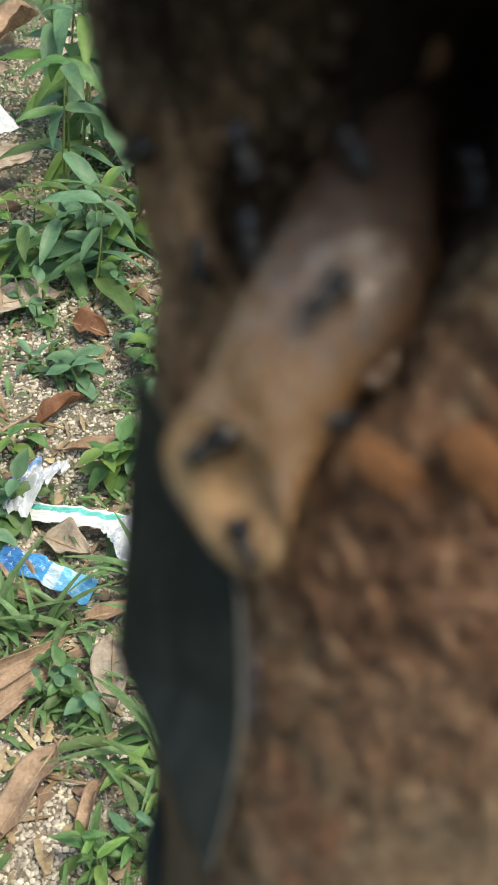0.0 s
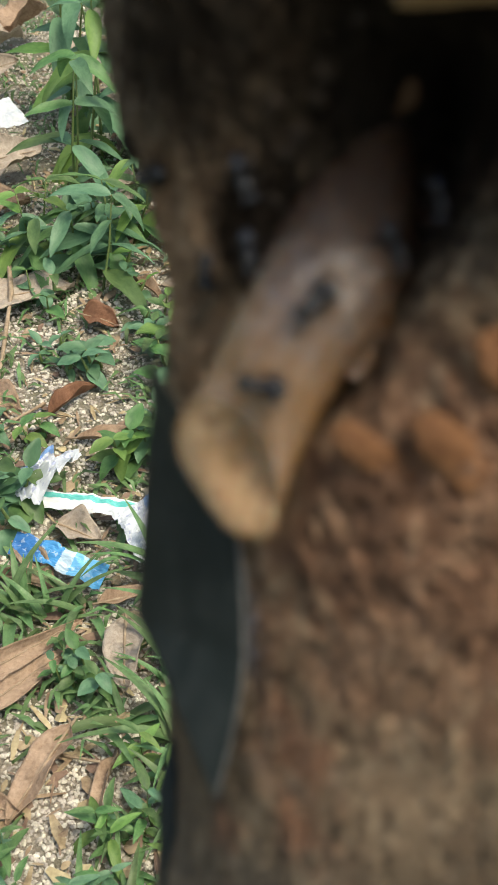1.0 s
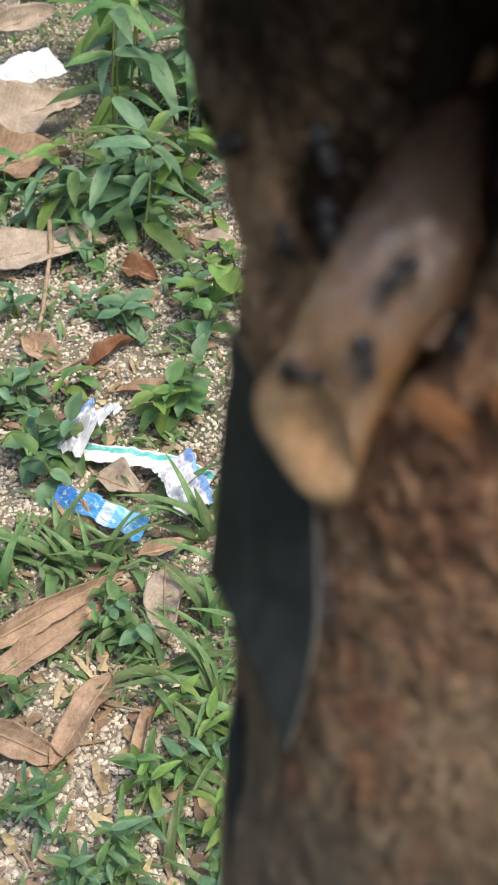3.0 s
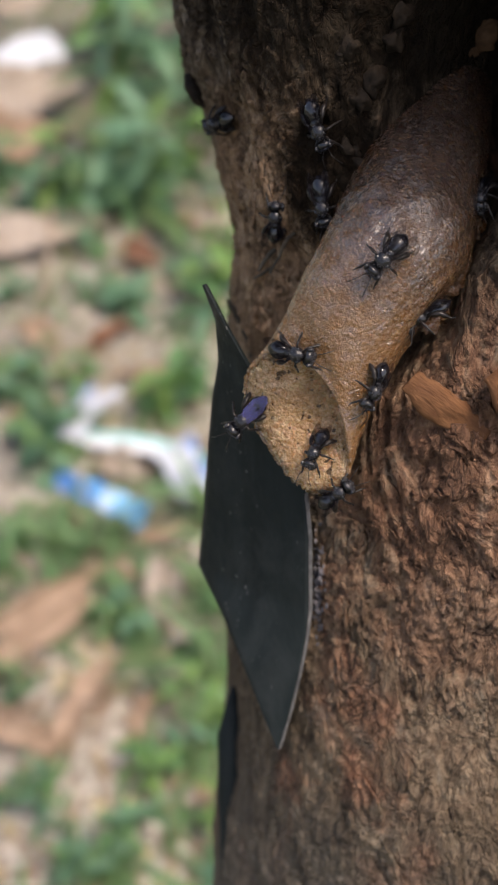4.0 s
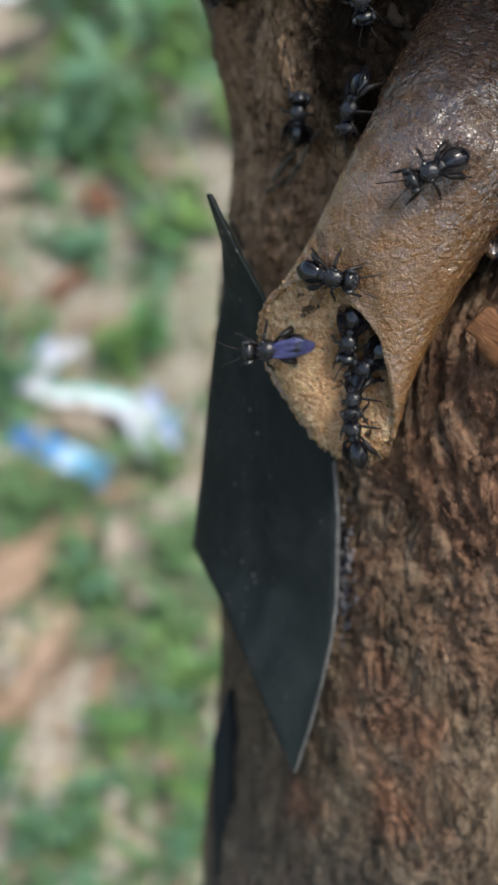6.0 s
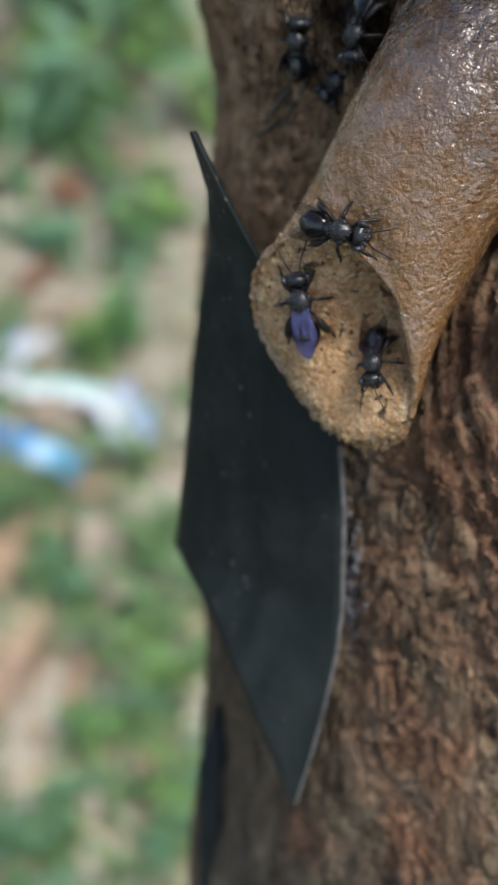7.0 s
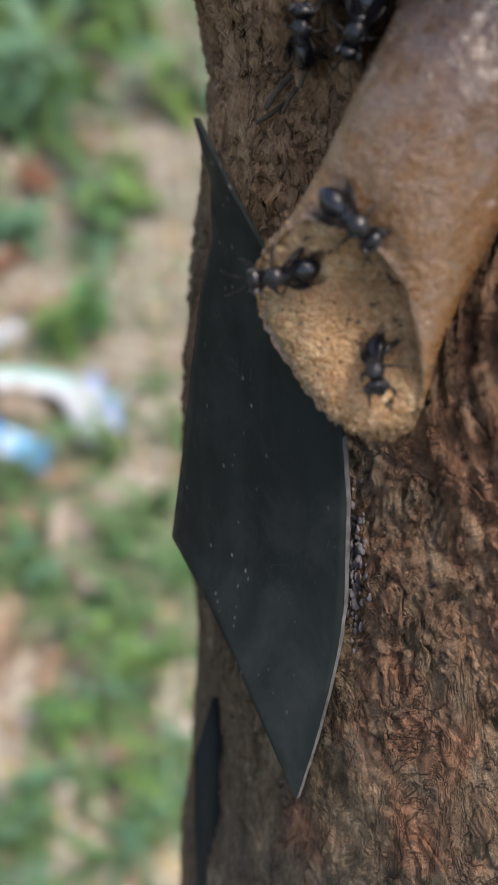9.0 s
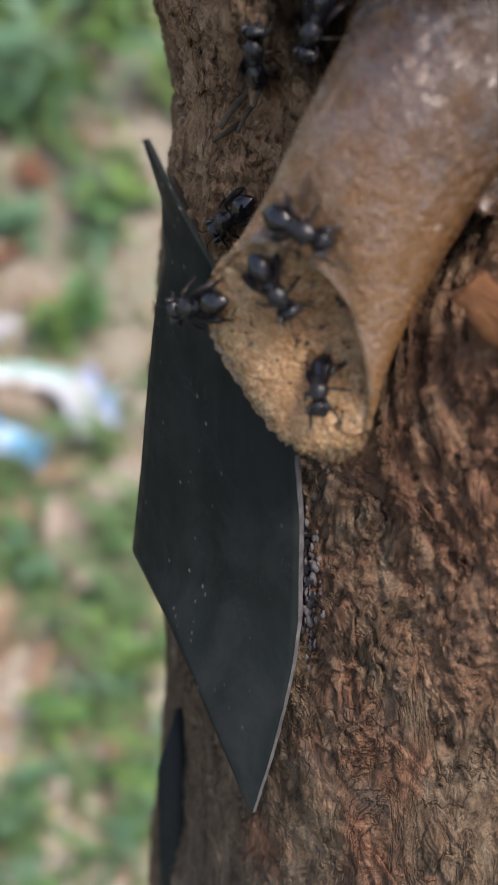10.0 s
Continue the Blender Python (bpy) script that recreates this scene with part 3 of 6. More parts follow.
def make_tube():
    outer, inner = tube_rings(0.0), tube_rings(0.5, fine=1.4)
    inner = funnel(inner[-1])
    tube = new("wax_tube")
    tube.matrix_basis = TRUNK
    tagged(tube, "tan wax nest entrance tube with a flared ragged mouth", "nest entrance tube")
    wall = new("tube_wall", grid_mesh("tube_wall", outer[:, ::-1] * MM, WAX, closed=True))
    wall.parent = tube
    mid_ring, half = 0.5 * (outer[-1:] + inner[-1:]), 0.5 * (outer[-1:] - inner[-1:])
    ahead = np.array([-0.42, -0.86, 0.28]) * 0.42
    thick = np.array([0.08 + 0.92 * max(0.0, open_floor(2 * math.pi * j / outer.shape[1]) - 0.1) / 0.9 for j in range(outer.shape[1])])[None, :, None]
    lip = np.concatenate([mid_ring + half * math.cos(t) + ahead * thick * math.sin(t) for t in np.linspace(0, math.pi, 9)])
    edge = new("rim", grid_mesh("rim", lip[:, ::-1] * MM, WAX, closed=True))
    edge.parent = tube
    tagged(edge, "crumbly light tan rim")
    # crumbs of wax along the rim
    rng = random.Random(21)
    bm = bmesh.new()
    n_ring = outer.shape[1]
    for _ in range(420):
        j = int(n_ring * rng.uniform(-0.03, 0.56)) % n_ring
        u = rng.random() ** 1.5
        p = Vector(outer[-1, j]).lerp(Vector(inner[-1, j]), rng.uniform(-0.2, 1.2)) + (Vector(inner[-20, j]) - Vector(inner[-1, j])) * u
        s = (0.07 + 0.2 * rng.random() ** 2.5) * (1 - 0.4 * u)
        for v in blob(bm, p * MM, (s * MM, s * rng.uniform(0.7, 1.3) * MM, s * rng.uniform(0.6, 1.0) * MM), seg=8, rings=6):
            v.co += 1.1 * s * MM * Vector((noise.noise(v.co * 5000), noise.noise(v.co * 5000 + Vector((4, 0, 0))), noise.noise(v.co * 5000 + Vector((0, 4, 0)))))
    crumbs = part("crumbly_wax", bm, CRUMB, tube, "small amber crumbs of wax along the rim")
    tagged(crumbs, kind="stuff")
    # folds of wax hanging from the tube's lower side
    for (a, b, c), size, turn in (((-17.6, 25.6, 33.5), (2.9, 1.5, 1.2), 60), ((-15.2, 29.6, 32.0), (3.0, 1.6, 1.3), 65), ((-13.6, 34.6, 29.0), (3.4, 1.7, 1.6), 72)):
        bm = bmesh.new()
        blob(bm, (0, 0, 0), [v * MM for v in size], seg=24, rings=16)
        for v in bm.verts:
            v.co *= 1 + 0.5 * noise.noise(v.co * 900 + Vector((a, b, c))) + 0.25 * noise.noise(v.co * 2600 + Vector((b, c, a)))
        part("wax_fold", bm, WAX, tube, "ragged brown fold of wax", True, pose(a * MM, b * MM, c * MM, 20, 35, turn))
    lining = new("lining", grid_mesh("lining", inner * MM, WAX_IN, closed=True))
    lining.parent = tube
    tagged(lining, "amber pitted inner lining")
    return tube


# ---------------------------------------------------------------- cut piece of black plastic sheet
def make_plastic():
    b_at = [28.5, 24.0, 19.0, 14.5, 8.0, -1.0, -10.0, -14.0, -18.0, -23.0, -28.2]
    left = [-43.2, -41.9, -41.7, -42.5, -43.2, -44.0, -45.0, -41.9, -39.6, -37.2, -34.9]
    right = [-43.0, -40.8, -38.0, -35.2, -32.1, -31.2, -31.1, -31.5, -32.2, -33.3, -34.7]
    left_c = [32.6, 29.6, 27.6, 25.8, 23.6, 20.8, 18.6, 24.5, 28.5, 31.5, 33.4]
    right_c = [32.7, 32.6, 32.6, 32.8, 33.0, 33.2, 33.4, 33.5, 33.5, 33.5, 33.5]
    n, w = 90, 22
    rows_t, rows_b = [], []
    for i in range(n + 1):
        b = b_at[0] + (b_at[-1] - b_at[0]) * i / n
        l, r, cl, cr = (float(np.interp(-b, [-v for v in b_at], side)) for side in (left, right, left_c, right_c))
        tops, bots = [], []
        for j in range(w + 1):
            a = l + (r - l) * j / w
            # follows the trunk's round below and curls away from it at the tip
            c = cl + (cr - cl) * (j / w) ** 0.8 + 0.2 * math.sin(b * 0.16)
            tops.append((a, b, c))
            bots.append((a + 0.35, b, c - 0.75))
        rows_t.append(tops)
        rows_b.append(bots)
    top, bot = np.array(rows_t) * MM, np.array(rows_b) * MM
    plate = new("plastic_scrap")
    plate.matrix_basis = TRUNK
    tagged(plate, "pointed scrap of black plastic sheet fixed to the trunk", "plastic scrap")
    o = new("sheet", grid_mesh("sheet", np.concatenate([top, bot[:, ::-1]], 1)[:, ::-1], PLASTIC, closed=True))
    o.parent = plate
    edge = np.stack([top[:, -1] + np.array([0.0, 0, 0.03]) * MM, top[:, -1] + np.array([0.32, 0, -0.2]) * MM, bot[:, -1] + np.array([0.12, 0, 0]) * MM], 1)
    rough = 0.06 * MM * np.array([[noise.noise(Vector((i * 0.7, j * 3.0, 2))) for j in range(3)] for i in range(n + 1)])
    edge[..., 0] += rough
    edge = edge[38:]
    o = new("cut_edge", grid_mesh("cut_edge", edge, PLASTIC_EDGE))
    o.parent = plate
    tagged(o, "frayed pale grey cut edge")
    # narrow strip of the same sheet behind the trunk's side
    bm = bmesh.new()
    pts = [(-40.7, -31, 12), (-41.3, -38, 13), (-41.3, -46, 14), (-41.0, -58, 14), (-41.0, -75, 14), (-41.2, -95, 13)]
    sweep(bm, [Vector(p) * MM for p in pts], [0.3 * MM] + [1.7 * MM] * 5, 10, 0.35)
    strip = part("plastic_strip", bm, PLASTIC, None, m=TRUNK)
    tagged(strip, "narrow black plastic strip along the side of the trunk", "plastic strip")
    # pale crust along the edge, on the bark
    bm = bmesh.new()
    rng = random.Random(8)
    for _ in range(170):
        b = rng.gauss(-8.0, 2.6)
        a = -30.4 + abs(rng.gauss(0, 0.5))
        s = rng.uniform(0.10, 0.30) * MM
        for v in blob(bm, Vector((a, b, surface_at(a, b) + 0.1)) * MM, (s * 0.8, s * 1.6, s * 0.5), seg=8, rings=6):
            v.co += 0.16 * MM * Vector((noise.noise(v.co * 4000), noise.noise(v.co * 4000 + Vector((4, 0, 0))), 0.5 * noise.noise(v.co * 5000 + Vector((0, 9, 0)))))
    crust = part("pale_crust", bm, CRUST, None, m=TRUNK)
    tagged(crust, "pale grey crust on the bark beside the plastic", "crust", kind="stuff")
    return plate


# ---------------------------------------------------------------- flakes, splinters and resin on the trunk
def flake_mesh(rng, length, width, thick, mat_, name):
    """A curled sliver of bark along x."""
    bm = bmesh.new()
    n, pts, rad = 22, [], []
    bend = rng.uniform(-0.12, 0.12)
    for i in range(n + 1):
        u = i / n
        pts.append(Vector(((u - 0.5) * length, bend * length * (4 * u * (1 - u)) + 0.10 * width * noise.noise(Vector((u * 4, bend * 90, 1))), 0.25 * thick * math.sin(u * 7 + bend * 40))) * MM)
        rad.append(width / 2 * MM * (0.30 + 0.70 * math.sin(math.pi * min(max(u * 0.9 + 0.05, 0), 1)) ** 0.35) * (1 + 0.22 * noise.noise(Vector((u * 5, bend * 90, 7)))))
    sweep(bm, pts, rad, 18, thick / width)
    for v in bm.verts:
        v.co += Vector((noise.noise(v.co * 900), noise.noise(v.co * 900 + Vector((5, 0, 0))), noise.noise(v.co * 900 + Vector((0, 7, 0))))) * 0.26 * MM * min(width / 3, 1.2)
        v.co.z += 0.24 * MM * min(width / 3, 1.2) * noise.noise(Vector((v.co.x * 260, v.co.y * 900, 3)))
    return data_from(name, bm, mat_)


def plate_mesh(rng, a, b, length, width, turn):
    """A plate of bark in the trunk's space: uneven outline, one long edge lifted."""
    ang = np.radians(np.linspace(-88, 88, 400))
    phi0 = ang[np.argmin(np.abs(trunk_surface(ang, np.full(400, b))[0] - a))]
    rings, seg, seed = 5, 18, rng.uniform(0, 100)
    u = np.linspace(0.02, 1, rings)[:, None]
    t = np.linspace(0, 2 * math.pi, seg, endpoint=False)[None, :]
    rag = np.array([1 + 0.55 * noise.noise(Vector((1.6 * math.cos(x), 1.6 * math.sin(x), seed))) + 0.25 * noise.noise(Vector((5 * math.cos(x), 5 * math.sin(x), seed))) for x in t[0]])[None, :]
    along, over = u * rag * np.cos(t) * length / 2, u * rag * np.sin(t) * width / 2
    da, db = along * math.cos(turn) - over * math.sin(turn), along * math.sin(turn) + over * math.cos(turn)
    phi, bb = phi0 + da / 43.0, b + db
    x, y, z = trunk_surface(phi, bb)
    lift = 0.16 + rng.uniform(0.15, 0.5) * np.clip(0.5 + over / width, 0, 1) ** 1.5
    out = lambda h: np.stack([x + h * np.sin(phi), y, z + h * np.cos(phi)], -1) * MM
    top, low = out(lift), out(lift - 0.28)
    return grid_mesh("bark_plate", np.concatenate([top, low[::-1]]), BARK, closed=True)


def make_bark_bits(trunk):
    rng = random.Random(11)
    # place across and up, length, width, thickness, turn in the bark's plane
    flakes = [(-16.8, 16.2, 11, 3.8, 1.5, -38), (-9.0, 17.2, 10, 5.0, 2.0, -48), (-4.0, 27.0, 6, 4.4, 2.0, -70), (-21.5, 8.0, 7, 2.0, 1.2, -70),
              (-15.0, 9.0, 7, 2.2, 1.4, -58), (-4.5, 12.5, 9, 3.0, 1.8, -48), (-12.0, 54.6, 4.5, 4.0, 2.4, 20), (-7.5, 5.0, 7, 2.0, 1.2, -66),
              (-18.0, 3.5, 6, 1.8, 1.0, -76), (1.5, 6.0, 8, 3.0, 1.6, -60), (-3.0, 44.5, 6, 4.0, 2.4, 60)]
    for i, (a, b, length, width, thick, turn) in enumerate(flakes):
        me = flake_mesh(rng, length, width, thick, FLAKE if i < 3 else FLAKE_DARK if i == 6 else BARK, "bark_flake")
        place = pose(a * MM, b * MM, (surface_at(a, b) + (0.2 if i < 3 else -0.15) * thick) * MM, rng.uniform(-8, 8), rng.uniform(-6, 10), turn)
        o = new("bark_flake", me)
        o.parent = trunk
        if i < 3 or i == 6:
            o.matrix_basis = place
        else:
            me.transform(place)
    # thin plates of bark that follow the trunk and stand off it along one edge
    for k in range(130):
        if k % 6 == 0:
            a, b, turn = rng.uniform(-40, -34), rng.uniform(20, 40), rng.uniform(70, 110)
        else:
            a, b = rng.uniform(-29, 12), rng.uniform(-62, 20)
            turn = rng.uniform(-62, -34) if b > -12 and a > -24 else rng.uniform(-100, -60)
        o = new("bark_plate", plate_mesh(rng, a, b, rng.uniform(2.4, 6.0), rng.uniform(1.2, 2.8), radians(turn)))
        o.parent = trunk
    # grey splinters and a nub of bark on the silhouette
    for a, b, length, width, turn in ((-35.0, 30.4, 5.5, 0.6, 42), (-36.0, 28.5, 4.0, 0.4, 35), (-33.5, 32.0, 4.0, 0.5, 58), (-34.2, 30.0, 4.5, 0.4, 50), (-39.5, 21.0, 6.0, 0.8, 118), (-38.5, 18.0, 4.5, 0.6, 104)):
        o = new("splinter", flake_mesh(rng, length, width, width * 0.7, FIBRE, "splinter"))
        o.parent = trunk
        o.matrix_basis = pose(a * MM, b * MM, (surface_at(a, b) + 0.4) * MM, 0, rng.uniform(-12, 4), turn)
    o = new("bark_nub", flake_mesh(rng, 4.5, 1.6, 1.1, RESIN, "bark_nub"))
    o.parent = trunk
    o.matrix_basis = pose(-44.6 * MM, 49.6 * MM, 9 * MM, 0, 10, 118)
    # lumps of dark resin round the tube's root
    for _ in range(18):
        t = rng.uniform(0, 2 * math.pi)
        a, b = -14 + 13 * math.cos(t) * rng.uniform(0.7, 1.25), 48 + 14 * math.sin(t) * rng.uniform(0.7, 1.2)
        s = rng.uniform(0.4, 1.3)
        bm = bmesh.new()
        blob(bm, (0, 0, 0), (s * MM, s * 1.3 * MM, s * 0.7 * MM), seg=12, rings=8)
        for v in bm.verts:
            v.co *= 1 + 0.8 * noise.noise(v.co * 1400 + Vector((a, b, 0)))
        o = part("resin_lump", bm, RESIN, trunk, "", True, pose(a * MM, b * MM, surface_at(a, b) * MM, rng.uniform(-30, 30), rng.uniform(-30, 30), rng.uniform(0, 180)))


def make_lid():
    """A small board over the hollow."""
    bm = bmesh.new()
    bmesh.ops.create_cube(bm, size=1.0, matrix=Matrix.Diagonal((0.060, 0.008, 0.043, 1)))
    bmesh.ops.bevel(bm, geom=list(bm.edges), offset=0.0008, segments=2, affect="EDGES")
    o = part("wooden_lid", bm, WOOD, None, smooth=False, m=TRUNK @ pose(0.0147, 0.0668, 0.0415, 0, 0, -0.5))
    tagged(o, "pale sawn wooden board fixed over the trunk's hollow", "wooden board")
    return o

# ---------------------------------------------------------------- ground and litter
def ground_material():
    m, n, l, b = material("sandy_soil", 0.9)
    v = coords(n, l)
    fine = noise_node(n, l, v, 420, 6, 0.7)
    mid = noise_node(n, l, v, 60, 5, 0.6)
    big = noise_node(n, l, v, 5, 6, 0.65)
    vast = noise_node(n, l, v, 0.7, 5, 0.6)
    sand = ramp(n, l, fine, [(0.3, (0.15, 0.123, 0.092)), (0.5, (0.31, 0.27, 0.215)), (0.7, (0.50, 0.45, 0.375))])
    soil = ramp(n, l, mid, [(0.35, (0.07, 0.054, 0.035)), (0.65, (0.16, 0.12, 0.08))])
    c = mix(n, l, ramp(n, l, math_node(n, l, "ADD", math_node(n, l, "MULTIPLY", mid, 0.5), math_node(n, l, "MULTIPLY", vast, 0.5)), grey(0.44, 0.62)), sand, soil)
    moss = ramp(n, l, mid, [(0.35, (0.025, 0.048, 0.014)), (0.65, (0.075, 0.12, 0.042))])
    c = mix(n, l, ramp(n, l, math_node(n, l, "ADD", math_node(n, l, "MULTIPLY", big, 0.55), math_node(n, l, "MULTIPLY", vast, 0.45)), grey(0.43, 0.57)), c, moss)
    l.new(c, b.inputs["Base Color"])
    bump(n, l, b, math_node(n, l, "ADD", fine, mid), 0.9, 0.004)
    return m


def ground_z(x, y):
    return 0.006 * vnoise(np.asarray(x) / 0.09, np.asarray(y) / 0.09, 0.0, 61) + 0.012 * vnoise(np.asarray(x) / 0.4, np.asarray(y) / 0.4, 0.0, 62)


def make_ground():
    def spread(lo, hi, n):
        far = np.array([0.3, 0.8, 2, 6, 20, 80, 400, 2500])
        return np.concatenate([lo - far[::-1], np.linspace(lo, hi, n), hi + far])
    xx, yy = np.meshgrid(spread(-0.8, 0.8, 150), spread(-0.3, 2.3, 230))
    rows = np.stack([xx, yy, ground_z(xx, yy) * (np.abs(xx) < 30)], -1)
    g = new("ground", grid_mesh("ground", rows, ground_material()))
    return tagged(g, "sandy ground with pale gravel, moss and leaf litter", "ground", kind="structure")


def dry_leaf_material(name, lo, hi):
    """Papery leaf with side veins, blotches and worn patches."""
    m, n, l, b = material(name, 0.75, spec=0.25)
    v = coords(n, l)
    sep = n.new("ShaderNodeSeparateXYZ")
    l.new(v, sep.inputs[0])
    slope = math_node(n, l, "SUBTRACT", sep.outputs["X"], math_node(n, l, "MULTIPLY", math_node(n, l, "ABSOLUTE", sep.outputs["Y"]), 0.8))
    vein = math_node(n, l, "POWER", math_node(n, l, "ABSOLUTE", math_node(n, l, "SINE", math_node(n, l, "MULTIPLY", slope, 520.0))), 0.35)
    blot = noise_node(n, l, v, 55, 6, 0.65, 0.5)
    fine = noise_node(n, l, v, 420, 5, 0.7)
    c = ramp(n, l, blot, [(0.32, lo), (0.68, hi)])
    c = mix(n, l, 0.45, c, ramp(n, l, fine, [(0.32, (0.5, 0.45, 0.42)), (0.6, (1, 1, 1))]), "MULTIPLY")
    c = mix(n, l, math_node(n, l, "SUBTRACT", 0.16, math_node(n, l, "MULTIPLY", vein, 0.16)), c, tuple(min(1, x * 1.35) for x in hi))
    l.new(c, b.inputs["Base Color"])
    bump(n, l, b, math_node(n, l, "ADD", math_node(n, l, "MULTIPLY", vein, -0.35), fine), 0.8, 0.0012)
    t = n.new("ShaderNodeBsdfTranslucent")
    l.new(c, t.inputs["Color"])
    ms = n.new("ShaderNodeMixShader")
    ms.inputs[0].default_value = 0.12
    l.new(b.outputs[0], ms.inputs[1])
    l.new(t.outputs[0], ms.inputs[2])
    l.new(ms.outputs[0], n["Material Output"].inputs["Surface"])
    return m


PEBBLE = plain("pebbles", (0.31, 0.278, 0.23), (0.66, 0.605, 0.525), 130, 0.85, 0.5, 0.001, random_tint=0.6)
DRY = [dry_leaf_material("dry_leaf", (0.235, 0.155, 0.10), (0.49, 0.355, 0.255)), dry_leaf_material("pale_dry_leaf", (0.31, 0.255, 0.20), (0.50, 0.43, 0.36)),
       dry_leaf_material("red_dry_leaf", (0.12, 0.055, 0.03), (0.27, 0.14, 0.085))]
GREEN = [plain("green_leaf", (0.045, 0.115, 0.037), (0.150, 0.265, 0.096), 60, 0.5, 0.5, 0.0012, 0.42, (0.4, 1, 1), 0.5, 0.3),
         plain("bluish_leaf", (0.052, 0.135, 0.070), (0.145, 0.275, 0.150), 60, 0.5, 0.5, 0.0012, 0.42, (0.4, 1, 1), 0.4, 0.25),
         plain("light_leaf", (0.090, 0.190, 0.045), (0.21, 0.345, 0.095), 60, 0.5, 0.5, 0.0012, 0.42, (0.4, 1, 1), 0.4, 0.35)]
BLADE = plain("grass_blade", (0.058, 0.128, 0.045), (0.195, 0.310, 0.130), 90, 0.5, 0.4, 0.0008, 0.42, (0.2, 1, 1), 0.6, 0.3)
STEM = plain("plant_stem", (0.07, 0.12, 0.03), (0.15, 0.19, 0.06), 120, 0.6)
TWIG = plain("dry_twig", (0.20, 0.14, 0.085), (0.38, 0.29, 0.20), 120, 0.8)


def make_gravel():
    """Loose pale pebbles, thickest where the grass is thin."""
    rng = np.random.default_rng(5)
    bm = bmesh.new()
    bmesh.ops.create_icosphere(bm, subdivisions=1, radius=1.0)
    base = np.array([v.co[:] for v in bm.verts])
    tri = np.array([[v.index for v in f.verts] for f in bm.faces])
    bm.free()
    n = 84000
    y = 0.28 + 1.6 * rng.random(n) ** 1.7
    x = -0.10 - 0.05 * y + (rng.random(n) - 0.5) * (0.30 + 0.34 * y)
    keep = (fbm(x / 0.16, y / 0.16, 0 * x, 71, 2) > -0.45) | (rng.random(n) < 0.25)
    x, y = x[keep], y[keep]
    n = len(x)
    size = 0.0008 + 0.0014 * rng.random(n) ** 2.0 + 0.0004 * y
    shape = 0.65 + 0.6 * rng.random((n, 3))
    shape[:, 2] *= 0.7
    ang = rng.random(n) * 6.283
    jitter = 1 + 0.5 * (rng.random((n, len(base))) - 0.5)
    p = base[None] * jitter[..., None] * shape[:, None] * size[:, None, None]
    c, s = np.cos(ang)[:, None], np.sin(ang)[:, None]
    px, py = p[..., 0] * c - p[..., 1] * s, p[..., 0] * s + p[..., 1] * c
    z = ground_z(x, y) + size * 0.35
    verts = np.stack([px + x[:, None], py + y[:, None], p[..., 2] + z[:, None]], -1).reshape(-1, 3)
    faces = (tri[None] + (np.arange(n) * len(base))[:, None, None]).reshape(-1, 3)
    me = bpy.data.meshes.new("gravel")
    me.from_pydata(verts.tolist(), [], faces.tolist())
    me.materials.append(PEBBLE)
    g = new("gravel", finish(me, False))
    return tagged(g, "pale cream pebbles strewn over the sandy ground", "gravel", kind="stuff")


def leaf_data(name, mat_, length, width, fold=0.3, curl=0.3, wave=0.12, tip=1.0, seed=0, nl=16, nw=8, thick=0.0):
    """A leaf along x from its stalk at the origin; fold lifts the halves, curl bends it down its length."""
    rng = random.Random(seed)
    rows = np.zeros((nl + 1, nw + 1, 3))
    ph = rng.uniform(0, 6)
    for i in range(nl + 1):
        u = i / nl
        w = width * 0.5 * (math.sin(math.pi * u ** (0.75 * tip)) ** 0.75 if 0 < u < 1 else 0.02) + width * 0.012
        bend = curl * (u - 0.15) ** 2
        for j in range(nw + 1):
            v = 2 * j / nw - 1
            rows[i, j] = (u * length * (1 - 0.12 * abs(bend)), v * w * (1 - 0.25 * abs(fold)),
                          abs(v) * w * fold - bend * length * 0.6 + wave * w * math.sin(u * 11 + ph + 2 * v) * abs(v) + 0.05 * w * math.cos(v * 14))
    if thick:
        for i in range(nl + 1):
            for j in range(nw + 1):
                x, y, _ = rows[i, j]
                rows[i, j, 2] += 0.07 * width * noise.noise(Vector((x * 45, y * 70, seed * 3.1))) + 0.05 * width * noise.noise(Vector((x * 130, y * 160, seed)))
                v = 2 * j / nw - 1
                # ragged, rolled margins
                rows[i, j, 1] += 0.07 * width * abs(v) * v * noise.noise(Vector((x * 120, seed * 2.0 + (v > 0) * 5, 1))) + 0.06 * width * noise.noise(Vector((x * 26, seed * 2.0, 4)))
                rows[i, j, 2] += width * abs(v) ** 3 * (0.10 + 0.16 * noise.noise(Vector((x * 40, seed * 1.7 + (v > 0) * 9, 2))))
        lower = rows.copy()
        lower[..., 2] -= thick
        rows = np.concatenate([rows, lower[:, ::-1]], 1)
        return grid_mesh(name, rows, mat_, closed=True)
    return grid_mesh(name, rows, mat_)


def on_ground(x, y, dz=0.0):
    return Vector((x, y, float(ground_z(x, y)) + dz))


def lay(base, tip_, dz0, dz1, roll=0):
    """Pose of a leaf that lies from base to tip on the ground."""
    p, q = on_ground(*base, dz0), on_ground(*tip_, dz1)
    d = (q - p).normalized()
    side = Vector((0, 0, 1)).cross(d).normalized()
    m = Matrix((d, side, d.cross(side))).transposed().to_4x4()
    return Matrix.Translation(p) @ m @ pose(0, 0, 0, roll)


